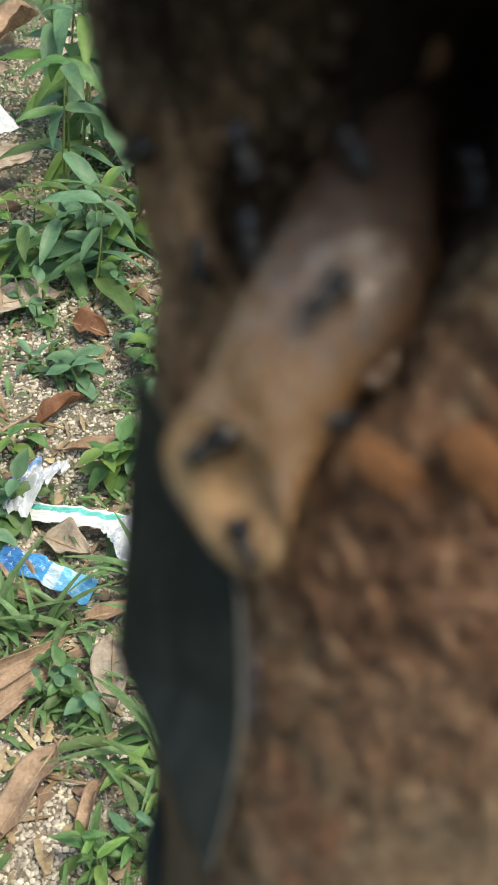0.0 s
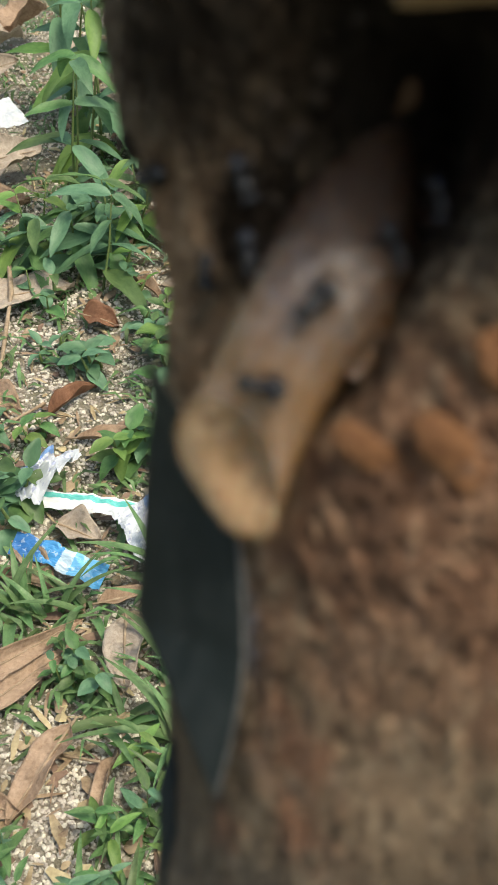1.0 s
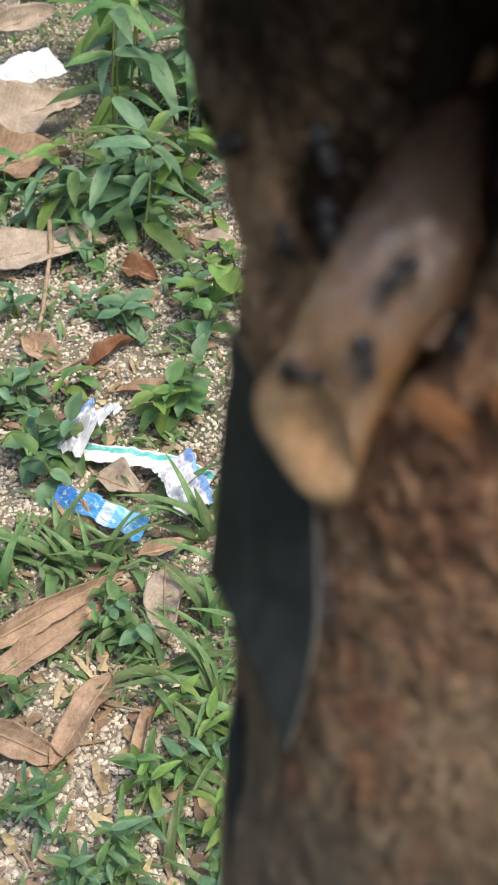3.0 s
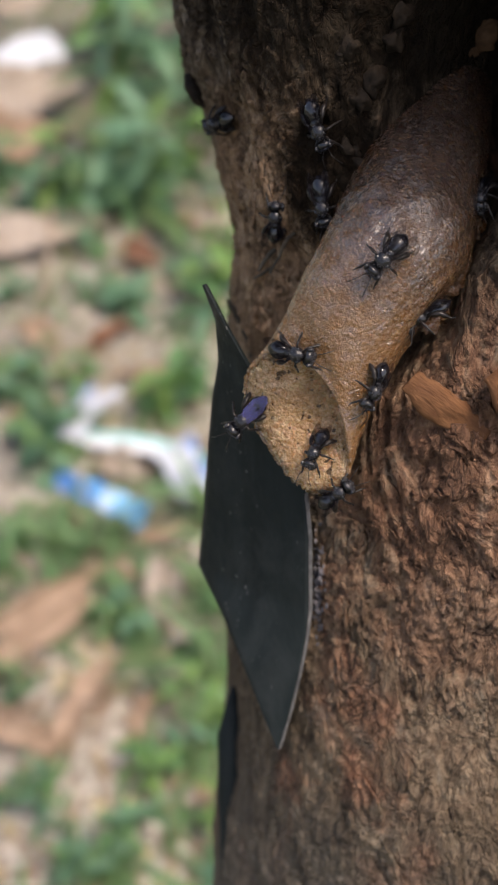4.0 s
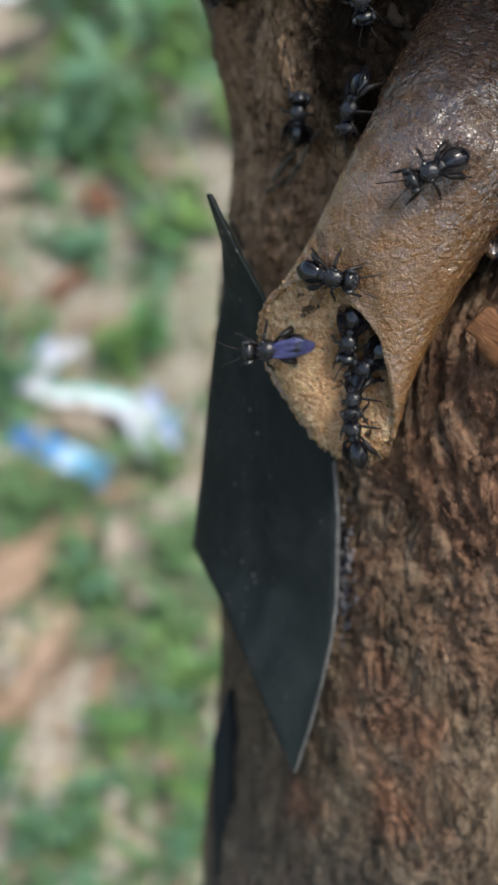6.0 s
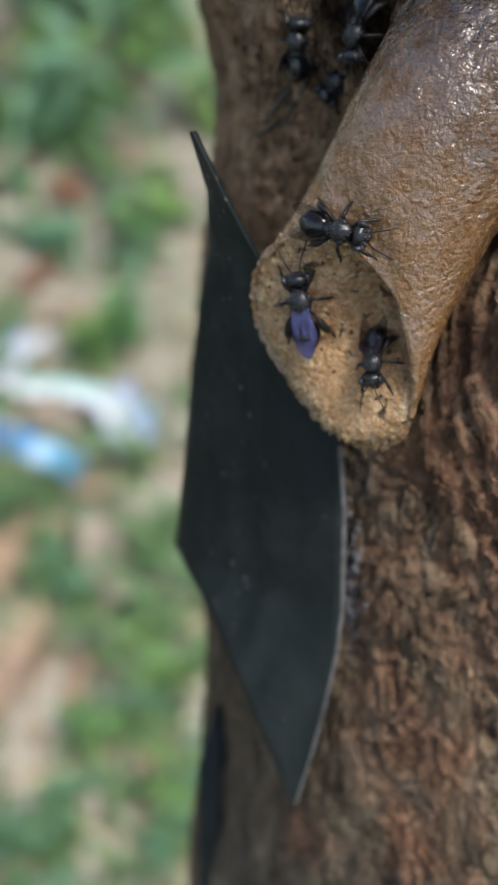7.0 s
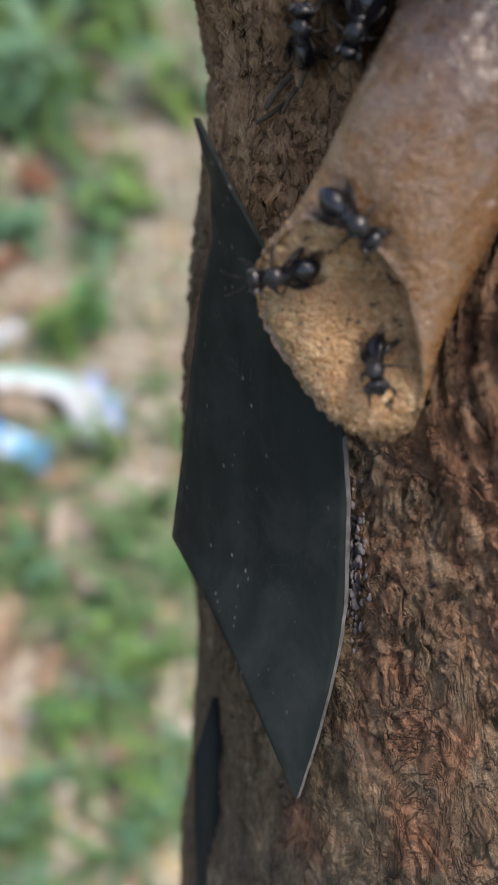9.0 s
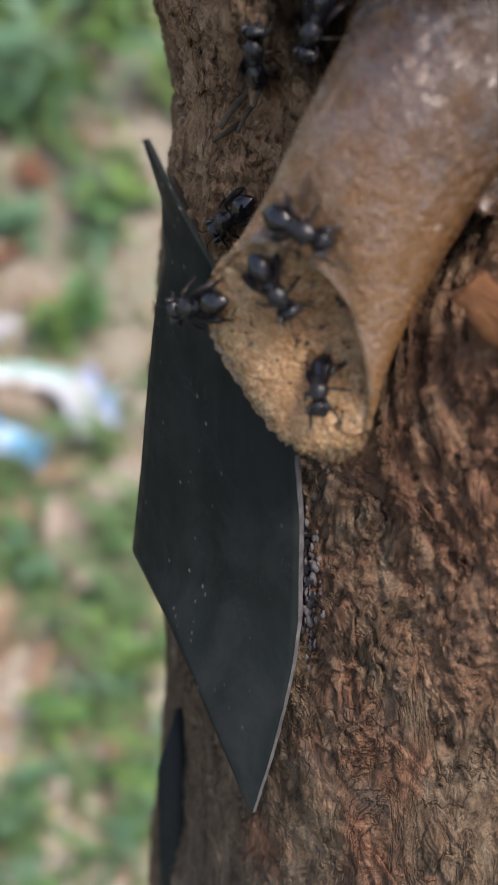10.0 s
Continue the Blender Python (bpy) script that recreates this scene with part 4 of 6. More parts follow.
def make_dry_leaf(base, tip_, width, mat_, seed, fold=0.3, curl=0.2, dz0=0.008, dz1=0.008, roll=0, label="dry curled brown leaf lying on the gravel", wave=0.2):
    length = (Vector(tip_) - Vector(base)).length
    ob = new("dry_leaf")
    ob.matrix_basis = lay(base, tip_, dz0, dz1, roll)
    tagged(ob, label, "dry leaf", group="dry leaves on the ground")
    blade = new("blade", leaf_data("dry_blade", mat_, length, width, fold, curl, wave, seed=seed, nl=22, nw=12, thick=0.0005))
    blade.parent = ob
    bm = bmesh.new()
    zs = [-curl * ((i / 8) - 0.15) ** 2 * length * 0.6 for i in range(9)]
    sweep(bm, [(-0.10 * length, 0, 0.001)] + [(i / 8 * length * 0.97, 0, zs[i] + 0.0006) for i in range(9)], [0.0010] * 5 + [0.0007] * 3 + [0.0004] * 2, 6)
    part("midrib", bm, TWIG, ob)
    return ob


def make_dry_leaves():
    d, p, r = DRY
    pale = "large pale dried leaf lying among green plants"
    red = "reddish brown dried leaf lying on the gravel"
    rows = [((-0.184, 0.482), (-0.090, 0.553), 0.020, d, 0.5, 0.05, 0.018, 0.022, 44, ""), ((-0.180, 0.454), (-0.094, 0.540), 0.022, d, 0.3, 0.05, 0.008, 0.014, 16, ""),
            ((-0.063, 0.560), (-0.062, 0.500), 0.030, p, 0.3, 0.3, 0.014, 0.012, 8, ""), ((-0.092, 0.470), (-0.126, 0.404), 0.025, d, 0.25, 0.12, 0.014, 0.008, 14, ""),
            ((-0.172, 0.430), (-0.112, 0.406), 0.022, d, 0.35, 0.4, 0.012, 0.010, 24, ""), ((-0.084, 0.583), (-0.040, 0.594), 0.016, d, 0.6, 0.3, 0.008, 0.008, 0, ""),
            ((-0.160, 0.607), (-0.098, 0.595), 0.014, d, 0.6, 0.2, 0.008, 0.010, 10, ""), ((-0.063, 0.450), (-0.077, 0.402), 0.014, d, 0.9, 0.6, 0.008, 0.010, 20, ""),
            ((-0.122, 0.668), (-0.087, 0.651), 0.030, p, 0.4, 0.3, 0.008, 0.010, 0, ""), ((-0.280, 0.957), (-0.140, 1.016), 0.056, p, 0.18, 0.12, 0.014, 0.016, 10, "greyish brown dried leaf lying on the gravel"),
            ((-0.143, 0.800), (-0.107, 0.858), 0.020, r, 1.0, 0.3, 0.008, 0.012, 0, ""), ((-0.119, 0.776), (-0.036, 0.782), 0.018, d, 0.6, 0.2, 0.006, 0.006, 0, red),
            ((-0.330, 1.440), (-0.258, 1.522), 0.040, p, 0.5, 0.1, 0.05, 0.05, 40, pale), ((-0.345, 1.222), (-0.202, 1.294), 0.080, p, 0.22, 0.1, 0.03, 0.035, 24, pale), ((-0.335, 1.135), (-0.205, 1.188), 0.075, d, 0.3, 0.12, 0.02, 0.022, 16, pale),
            ((-0.360, 1.522), (-0.270, 1.660), 0.070, p, 0.6, 0.3, 0.05, 0.05, 10, pale), ((-0.243, 1.708), (-0.330, 1.642), 0.080, d, 0.4, 0.3, 0.05, 0.03, 10, pale),
            ((-0.055, 1.006), (-0.012, 0.990), 0.022, p, 0.5, 0.4, 0.008, 0.010, 0, ""), ((-0.083, 1.022), (-0.052, 0.985), 0.016, d, 0.9, 0.3, 0.008, 0.010, 0, ""), ((-0.128, 0.955), (-0.092, 0.948), 0.030, r, 0.4, 0.5, 0.012, 0.008, 20, red),
            ((-0.186, 1.579), (-0.151, 1.465), 0.045, p, 0.3, 0.3, 0.05, 0.03, 0, pale), ((-0.150, 0.640), (-0.115, 0.600), 0.022, d, 0.5, 0.4, 0.006, 0.006, 0, ""), ((-0.112, 1.213), (-0.078, 1.248), 0.034, p, 0.5, 0.3, 0.02, 0.014, 0, pale),
            ((-0.165, 1.405), (-0.150, 1.470), 0.034, d, 0.5, 0.3, 0.04, 0.04, 0, pale), ((-0.118, 1.19), (-0.085, 1.13), 0.036, p, 0.4, 0.3, 0.02, 0.012, 0, pale), ((-0.205, 0.845), (-0.165, 0.795), 0.030, d, 0.5, 0.5, 0.006, 0.006, 0, "")]
    for i, (a, b, w, m, f, c, z0, z1, roll, lab) in enumerate(rows):
        make_dry_leaf(a, b, w, m, i, f, c, z0, z1, roll, lab or "dry curled brown leaf lying on the gravel")


def make_twig(pts, radius, label):
    bm = bmesh.new()
    fine = []
    for a, b in zip(pts, pts[1:]):
        for k in range(4):
            fine.append(Vector(a).lerp(Vector(b), k / 4))
    fine.append(Vector(pts[-1]))
    sweep(bm, fine, [radius * (1 - 0.5 * i / len(fine)) * (1 + 0.15 * math.sin(i * 2.1)) for i in range(len(fine))], 7)
    return tagged(part("dry_twig", bm, TWIG), label, "twig")


# ---------------------------------------------------------------- litter of plastic wrapping
def wrap_material(name, stops, ink=(0.72, 0.78, 0.84), bars=0.0, rough=0.35, scale=25, along="Y"):
    m, n, l, b = material(name, rough)
    v = coords(n, l, (1, 1, 1), "UV")
    sep = n.new("ShaderNodeSeparateXYZ")
    l.new(v, sep.inputs[0])
    wob = noise_node(n, l, v, scale, 3, 0.6)
    f = math_node(n, l, "ADD", sep.outputs[along], math_node(n, l, "MULTIPLY", math_node(n, l, "SUBTRACT", wob, 0.5), 0.06))
    r = n.new("ShaderNodeValToRGB")
    r.color_ramp.interpolation = "CONSTANT"
    els = r.color_ramp.elements
    while len(els) < len(stops):
        els.new(0.5)
    for e, (p, c) in zip(els, stops):
        e.position, e.color = p, (*c, 1)
    l.new(f, r.inputs["Fac"])
    rows = noise_node(n, l, coords(n, l, (5, 1.5, 1), "UV"), 3, 3, 0.5)
    c = mix(n, l, math_node(n, l, "MULTIPLY", ramp(n, l, rows, grey(0.58, 0.6)), bars), r.outputs["Color"], ink)
    l.new(c, b.inputs["Base Color"])
    bump(n, l, b, noise_node(n, l, v, 14, 4, 0.6), 0.4, 0.002)
    return m


WHITE, TEAL, BLUE, NAVY = (0.74, 0.77, 0.79), (0.12, 0.52, 0.48), (0.10, 0.40, 0.72), (0.05, 0.09, 0.42)
WRAP_STRIP = wrap_material("teal_white_film", [(0.0, WHITE), (0.55, TEAL), (0.86, WHITE)])
WRAP_BLUE = wrap_material("blue_film", [(0.0, (0.03, 0.16, 0.42)), (0.3, (0.06, 0.30, 0.62)), (0.52, (0.50, 0.66, 0.78)), (0.66, (0.16, 0.48, 0.78)), (0.88, BLUE)], bars=0.4, along="X")
WRAP_CLEAR = wrap_material("cloudy_film", [(0.0, (0.60, 0.63, 0.66)), (0.5, (0.5, 0.53, 0.58)), (0.85, (0.20, 0.35, 0.62))], NAVY, 0.35)
PRINT_WHITE = plain("white_print", (0.46, 0.49, 0.52), (0.60, 0.63, 0.65), 90, 0.4)


def film(name, path, width, mat_, parent, seed, crumple=0.004, label="", lean=0.0):
    """A crumpled ribbon of plastic film laid along a path on the ground."""
    pts = [Vector(p) for p in path]
    n, w = 60, 18
    cum = [0.0]
    for a, b in zip(pts, pts[1:]):
        cum.append(cum[-1] + (b - a).length)
    rows = np.zeros((n + 1, w + 1, 3))
    for i in range(n + 1):
        s = cum[-1] * i / n
        k = max(q for q in range(len(pts) - 1) if cum[q] <= s + 1e-9)
        u = (s - cum[k]) / (cum[k + 1] - cum[k])
        p = pts[k].lerp(pts[k + 1], u)
        d = (pts[k + 1] - pts[k]).normalized()
        side = Vector((0, 0, 1)).cross(d).normalized()
        for j in range(w + 1):
            v = j / w - 0.5
            q = p + side * v * width * math.cos(lean) + Vector((0, 0, v * width * math.sin(lean)))
            h = crumple * (noise.noise(Vector((s * 90, v * 3.2 + seed, 1.0))) + 0.7 * abs(noise.noise(Vector((s * 160 + seed, v * 6, 4.0)))))
            rows[i, j] = (q.x + 0.4 * h, q.y, q.z + h + crumple)
    me = grid_mesh(name, rows, mat_, smooth=False)
    uv = me.uv_layers.new(name="UVMap")
    co = np.stack(np.meshgrid(np.linspace(0, 1, n + 1), np.linspace(0, 1, w + 1), indexing="ij"), -1).reshape(-1, 2)
    loops = np.zeros(len(me.loops), dtype=np.int32)
    me.loops.foreach_get("vertex_index", loops)
    uv.data.foreach_set("uv", co[loops].ravel())
    ob = new(name, me)
    ob.parent = parent
    if label:
        tagged(ob, label)
    sol = ob.modifiers.new("thick", "SOLIDIFY")
    sol.thickness = 0.0003
    return ob


def make_litter():
    a = new("torn_wrapper")
    tagged(a, "torn white and teal plastic wrapper lying in the grass", "plastic wrapper")
    g = lambda x, y, dz: on_ground(x, y, dz)
    film("strip", [g(-0.138, 0.690, 0.012), g(-0.100, 0.682, 0.016), g(-0.064, 0.672, 0.016), g(-0.034, 0.650, 0.012)], 0.015, WRAP_STRIP, a, 1, 0.003, "white strip with a teal stripe", 0.5)
    film("flap", [g(-0.066, 0.672, 0.018), g(-0.052, 0.640, 0.014), g(-0.044, 0.622, 0.008)], 0.030, WRAP_CLEAR, a, 5, 0.006, "crumpled white flap", 0.2)
    b = new("blue_wrapper")
    tagged(b, "crumpled bright blue plastic wrapper lying in the grass", "plastic wrapper")
    film("sleeve", [g(-0.152, 0.640, 0.006), g(-0.128, 0.630, 0.012), g(-0.106, 0.617, 0.016), g(-0.082, 0.606, 0.010)], 0.018, WRAP_BLUE, b, 9, 0.003, "", 0.45)
    c = new("clear_wrapper")
    tagged(c, "crumpled cloudy clear plastic film with a blue edge", "plastic film")
    film("film", [g(-0.150, 0.680, 0.006), g(-0.138, 0.704, 0.022), g(-0.122, 0.728, 0.014)], 0.036, WRAP_CLEAR, c, 13, 0.012, "", -0.3)
    d = new("paper_scrap")
    tagged(d, "torn white scrap of paper beside a dried leaf", "paper scrap")
    film("sheet", [g(-0.300, 1.312, 0.045), g(-0.270, 1.335, 0.055), g(-0.238, 1.358, 0.05)], 0.050, PRINT_WHITE, d, 17, 0.003, "", 0.3)


# ---------------------------------------------------------------- grass tufts and herbs
BLADE_DATA = []
for k_ in range(6):
    ln = (0.044, 0.056, 0.068, 0.040, 0.060, 0.074)[k_]
    BLADE_DATA.append(leaf_data("grass_blade", BLADE, ln, (0.0075, 0.009, 0.010, 0.010, 0.0065, 0.009)[k_], 0.35, (0.5, 0.8, 1.1, 0.3, 0.9, 1.3)[k_], 0.05, 0.55, 30 + k_, 10, 4))


def make_tuft(x, y, seed, blades=12, size=1.0, up=55):
    rng = random.Random(seed)
    t = new("grass_tuft")
    t.matrix_basis = Matrix.Translation(on_ground(x, y, -0.001))
    tagged(t, "tuft of bright green broad-bladed grass growing in gravel", "grass tuft", group="grass tufts")
    for _ in range(blades):
        b = new("blade", rng.choice(BLADE_DATA))
        b.parent = t
        s = size * rng.uniform(0.65, 1.15)
        b.matrix_basis = pose(rng.uniform(-0.008, 0.008), rng.uniform(-0.008, 0.008), 0, 0, 0, rng.uniform(0, 360)) @ pose(0, 0, 0, 0, -rng.uniform(up - 35, up + 22), 0) @ Matrix.Scale(s, 4)
    return t


LEAF_DATA = {}
for kind_, (ln, wd) in {"lance": (0.085, 0.025), "oval": (0.030, 0.017), "round": (0.040, 0.034), "small": (0.016, 0.008)}.items():
    LEAF_DATA[kind_] = [[leaf_data(kind_ + "_leaf", g_, ln, wd, 0.28, c_, 0.1, 1.0 if kind_ != "lance" else 0.9, 50 + i_, 12, 6) for i_, c_ in enumerate((0.3, 0.6, 0.9))] for g_ in GREEN]


def make_herb(x, y, seed, height, pairs, kind, tint, scale=1.0, stems=1, spread=0.02, label="", droop=10, lean_max=22):
    rng = random.Random(seed)
    h = new("leafy_herb")
    h.matrix_basis = Matrix.Translation(on_ground(x, y, -0.001))
    tagged(h, label or "low leafy green herb growing through the gravel", "herb", group="herbs")
    for _ in range(stems):
        az, lean = rng.uniform(0, 360), rng.uniform(2, lean_max)
        tip_ = pose(0, 0, 0, 0, lean, az) @ Vector((0, 0, height * rng.uniform(0.75, 1.1)))
        root = Vector((rng.uniform(-spread, spread), rng.uniform(-spread, spread), 0))
        mid_ = root + tip_ * 0.5 + Vector((rng.uniform(-1, 1), rng.uniform(-1, 1), 0)) * height * 0.06
        pts = [root, root.lerp(mid_, 0.5), mid_, (mid_ + root + tip_) * 0.5, root + tip_]
        bm = bmesh.new()
        sweep(bm, pts, [0.0016 * scale, 0.0015 * scale, 0.0013 * scale, 0.001 * scale, 0.0007 * scale], 6)
        part("stem", bm, STEM, h)
        turn = rng.uniform(0, 180)
        for i in range(pairs):
            u = (i + 1) / pairs
            p = pts[0].lerp(pts[2], u * 2) if u < 0.5 else pts[2].lerp(pts[4], u * 2 - 1)
            for side in (0, 180):
                lf = new("leaf", rng.choice(LEAF_DATA[kind][rng.choice(tint)]))
                lf.parent = h
                s = scale * rng.uniform(0.7, 1.15) * (1.05 - 0.35 * u)
                lf.matrix_basis = Matrix.Translation(p) @ pose(0, 0, 0, 0, 0, turn + side + rng.uniform(-18, 18)) @ pose(0, 0, 0, rng.uniform(-20, 20), rng.uniform(droop - 35, droop + 20) - 15 * u, 0) @ Matrix.Scale(s, 4)
            turn += 78
    return h


def make_plants():
    tufts = [(-0.142, 0.577, 15, 1.0, 60), (-0.118, 0.570, 12, 0.9, 60), (-0.094, 0.583, 10, 0.9, 55), (-0.040, 0.606, 9, 1.2, 55), (-0.029, 0.520, 8, 1.0, 70), (-0.065, 0.477, 10, 1.0, 30),
             (-0.022, 0.463, 12, 0.9, 55), (-0.128, 0.378, 9, 0.7, 45), (-0.060, 0.401, 10, 0.7, 45), (-0.025, 0.360, 8, 0.8, 65), (-0.153, 0.450, 6, 0.6, 50), (-0.018, 0.425, 10, 0.8, 50), (-0.039, 0.401, 9, 0.7, 45),
             (-0.165, 0.590, 9, 0.8, 60), (-0.012, 0.560, 10, 1.0, 60), (0.012, 0.500, 10, 1.0, 60), (-0.070, 0.640, 6, 0.8, 55), (-0.015, 0.390, 10, 0.9, 55), (-0.178, 0.560, 9, 0.9, 55), (-0.008, 0.680, 8, 0.8, 60), (0.020, 0.610, 10, 1.0, 60),
             (-0.082, 0.322, 10, 0.8, 50), (-0.060, 0.310, 12, 0.8, 45), (-0.038, 0.325, 10, 0.8, 50), (-0.012, 0.318, 12, 0.9, 50), (0.010, 0.345, 10, 0.9, 55), (-0.004, 0.372, 9, 0.8, 50), (0.016, 0.400, 10, 0.9, 55), (0.000, 0.440, 10, 0.9, 50),
             (0.020, 0.455, 9, 0.9, 55), (-0.100, 0.330, 9, 0.8, 50), (0.030, 0.540, 9, 0.9, 55), (-0.030, 0.290, 10, 0.8, 45), (-0.075, 0.285, 10, 0.8, 45), (0.025, 0.310, 10, 0.9, 50), (-0.048, 0.345, 11, 0.9, 55), (-0.070, 0.345, 10, 0.8, 50), (-0.090, 0.352, 9, 0.8, 50), (-0.018, 0.300, 11, 0.9, 50), (-0.050, 0.375, 10, 0.8, 50)]
    for i, (x, y, n, s, up) in enumerate(tufts):
        if y < 0.41:
            n, s, up = max(5, n // 2), s * 0.8, 36
        make_tuft(x, y, 100 + i, n, s, up)
    low = "low herb with bluish green oval leaves growing in gravel"
    herbs = [(-0.158, 0.672, 0.05, 4, "oval", (1, 0), 1.1, 3, 0.018, low), (-0.178, 0.69, 0.045, 3, "oval", (1, 2), 1.1, 2, 0.015, low), (-0.072, 0.735, 0.05, 4, "oval", (0, 2), 1.15, 3, 0.018, ""), (-0.05, 0.76, 0.045, 3, "oval", (1, 0), 1.1, 2, 0.02, ""),
             (-0.027, 0.898, 0.055, 2, "round", (2,), 1, 2, 0.012, "light green herb with large rounded leaves"), (-0.04, 0.85, 0.05, 3, "oval", (1, 0), 1.2, 2, 0.02, ""), (-0.175, 0.987, 0.035, 2, "oval", (0, 1), 0.9, 3, 0.015, low), (-0.101, 0.88, 0.03, 2, "oval", (1,), 1.2, 3, 0.02, low),
             (-0.07, 0.93, 0.03, 3, "oval", (1, 0), 0.9, 3, 0.025, low), (-0.13, 0.9, 0.02, 2, "small", (1,), 1.5, 4, 0.03, low), (-0.212, 0.899, 0.03, 2, "oval", (1,), 0.9, 2, 0.02, low), (-0.155, 0.775, 0.035, 3, "oval", (0, 2), 0.9, 2, 0.015, ""),
             (-0.15, 0.455, 0.03, 3, "oval", (0, 1), 0.55, 2, 0.012, low), (-0.092, 0.51, 0.03, 3, "oval", (1, 0), 0.6, 3, 0.02, low), (-0.195, 0.76, 0.03, 3, "oval", (0, 1), 1, 3, 0.02, low), (-0.065, 1.02, 0.03, 2, "small", (2, 1), 1.6, 4, 0.03, low),
             (-0.05, 0.97, 0.03, 2, "oval", (2, 0), 0.9, 3, 0.03, low), (-0.085, 0.514, 0.03, 3, "oval", (1, 0), 0.7, 3, 0.02, low), (-0.127, 0.383, 0.035, 3, "lance", (0, 1), 0.3, 3, 0.014, low), (-0.083, 0.366, 0.04, 3, "lance", (0, 1), 0.3, 3, 0.016, low),
             (-0.054, 0.394, 0.03, 3, "lance", (0, 2), 0.34, 3, 0.016, low), (-0.026, 0.357, 0.04, 3, "lance", (0, 2), 0.36, 2, 0.012, low), (-0.085, 0.343, 0.025, 2, "lance", (1, 0), 0.26, 3, 0.012, low), (-0.109, 0.352, 0.03, 3, "lance", (1, 0), 0.26, 3, 0.016, low),
             (-0.031, 0.436, 0.03, 3, "lance", (0, 2), 0.36, 3, 0.014, low), (-0.035, 0.408, 0.03, 3, "lance", (0, 1), 0.34, 3, 0.014, low), (0.01, 0.36, 0.03, 3, "lance", (0, 1), 0.32, 3, 0.016, low),
             (-0.060, 0.318, 0.03, 3, "lance", (0, 1), 0.28, 3, 0.016, low), (-0.015, 0.330, 0.03, 3, "lance", (0, 1), 0.30, 3, 0.016, low), (-0.098, 0.316, 0.03, 3, "lance", (0, 1), 0.28, 3, 0.016, low), (-0.080, 0.300, 0.03, 3, "lance", (0, 1), 0.28, 3, 0.016, low)]
    for i, (x, y, h, p, kd, tint, sc, st, sp, lab) in enumerate(herbs):
        make_herb(x, y, 200 + i, h, p, kd, tint, sc, st, sp, lab)
    tall = "leafy green weed with long lance-shaped leaves"
    talls = [(-0.131, 1.040, 0.10, 4, 0.85, 3), (-0.186, 1.085, 0.09, 4, 0.75, 3), (-0.228, 1.080, 0.06, 3, 0.6, 2), (-0.089, 1.135, 0.10, 4, 0.8, 3), (-0.155, 1.187, 0.17, 4, 1.0, 2), (-0.140, 1.300, 0.24, 5, 1.15, 2),
             (-0.078, 1.300, 0.14, 4, 0.95, 2), (-0.170, 1.45, 0.22, 5, 1.15, 2), (-0.113, 1.579, 0.2, 4, 1.05, 2), (-0.060, 1.45, 0.16, 5, 1.0, 3), (-0.115, 1.10, 0.07, 4, 0.8, 3), (-0.04, 1.22, 0.10, 4, 0.8, 3), (-0.03, 1.65, 0.2, 5, 1.1, 3), (0.02, 1.10, 0.08, 4, 0.8, 3), (-0.27, 1.12, 0.06, 3, 0.6, 2)]
    for i, (x, y, h, p, sc, st) in enumerate(talls):
        make_herb(x, y, 300 + i, h, p, "lance", (0, 1, 2) if i % 2 else (0, 1, 1), sc * 1.12, st, 0.025, tall, 28, 14)


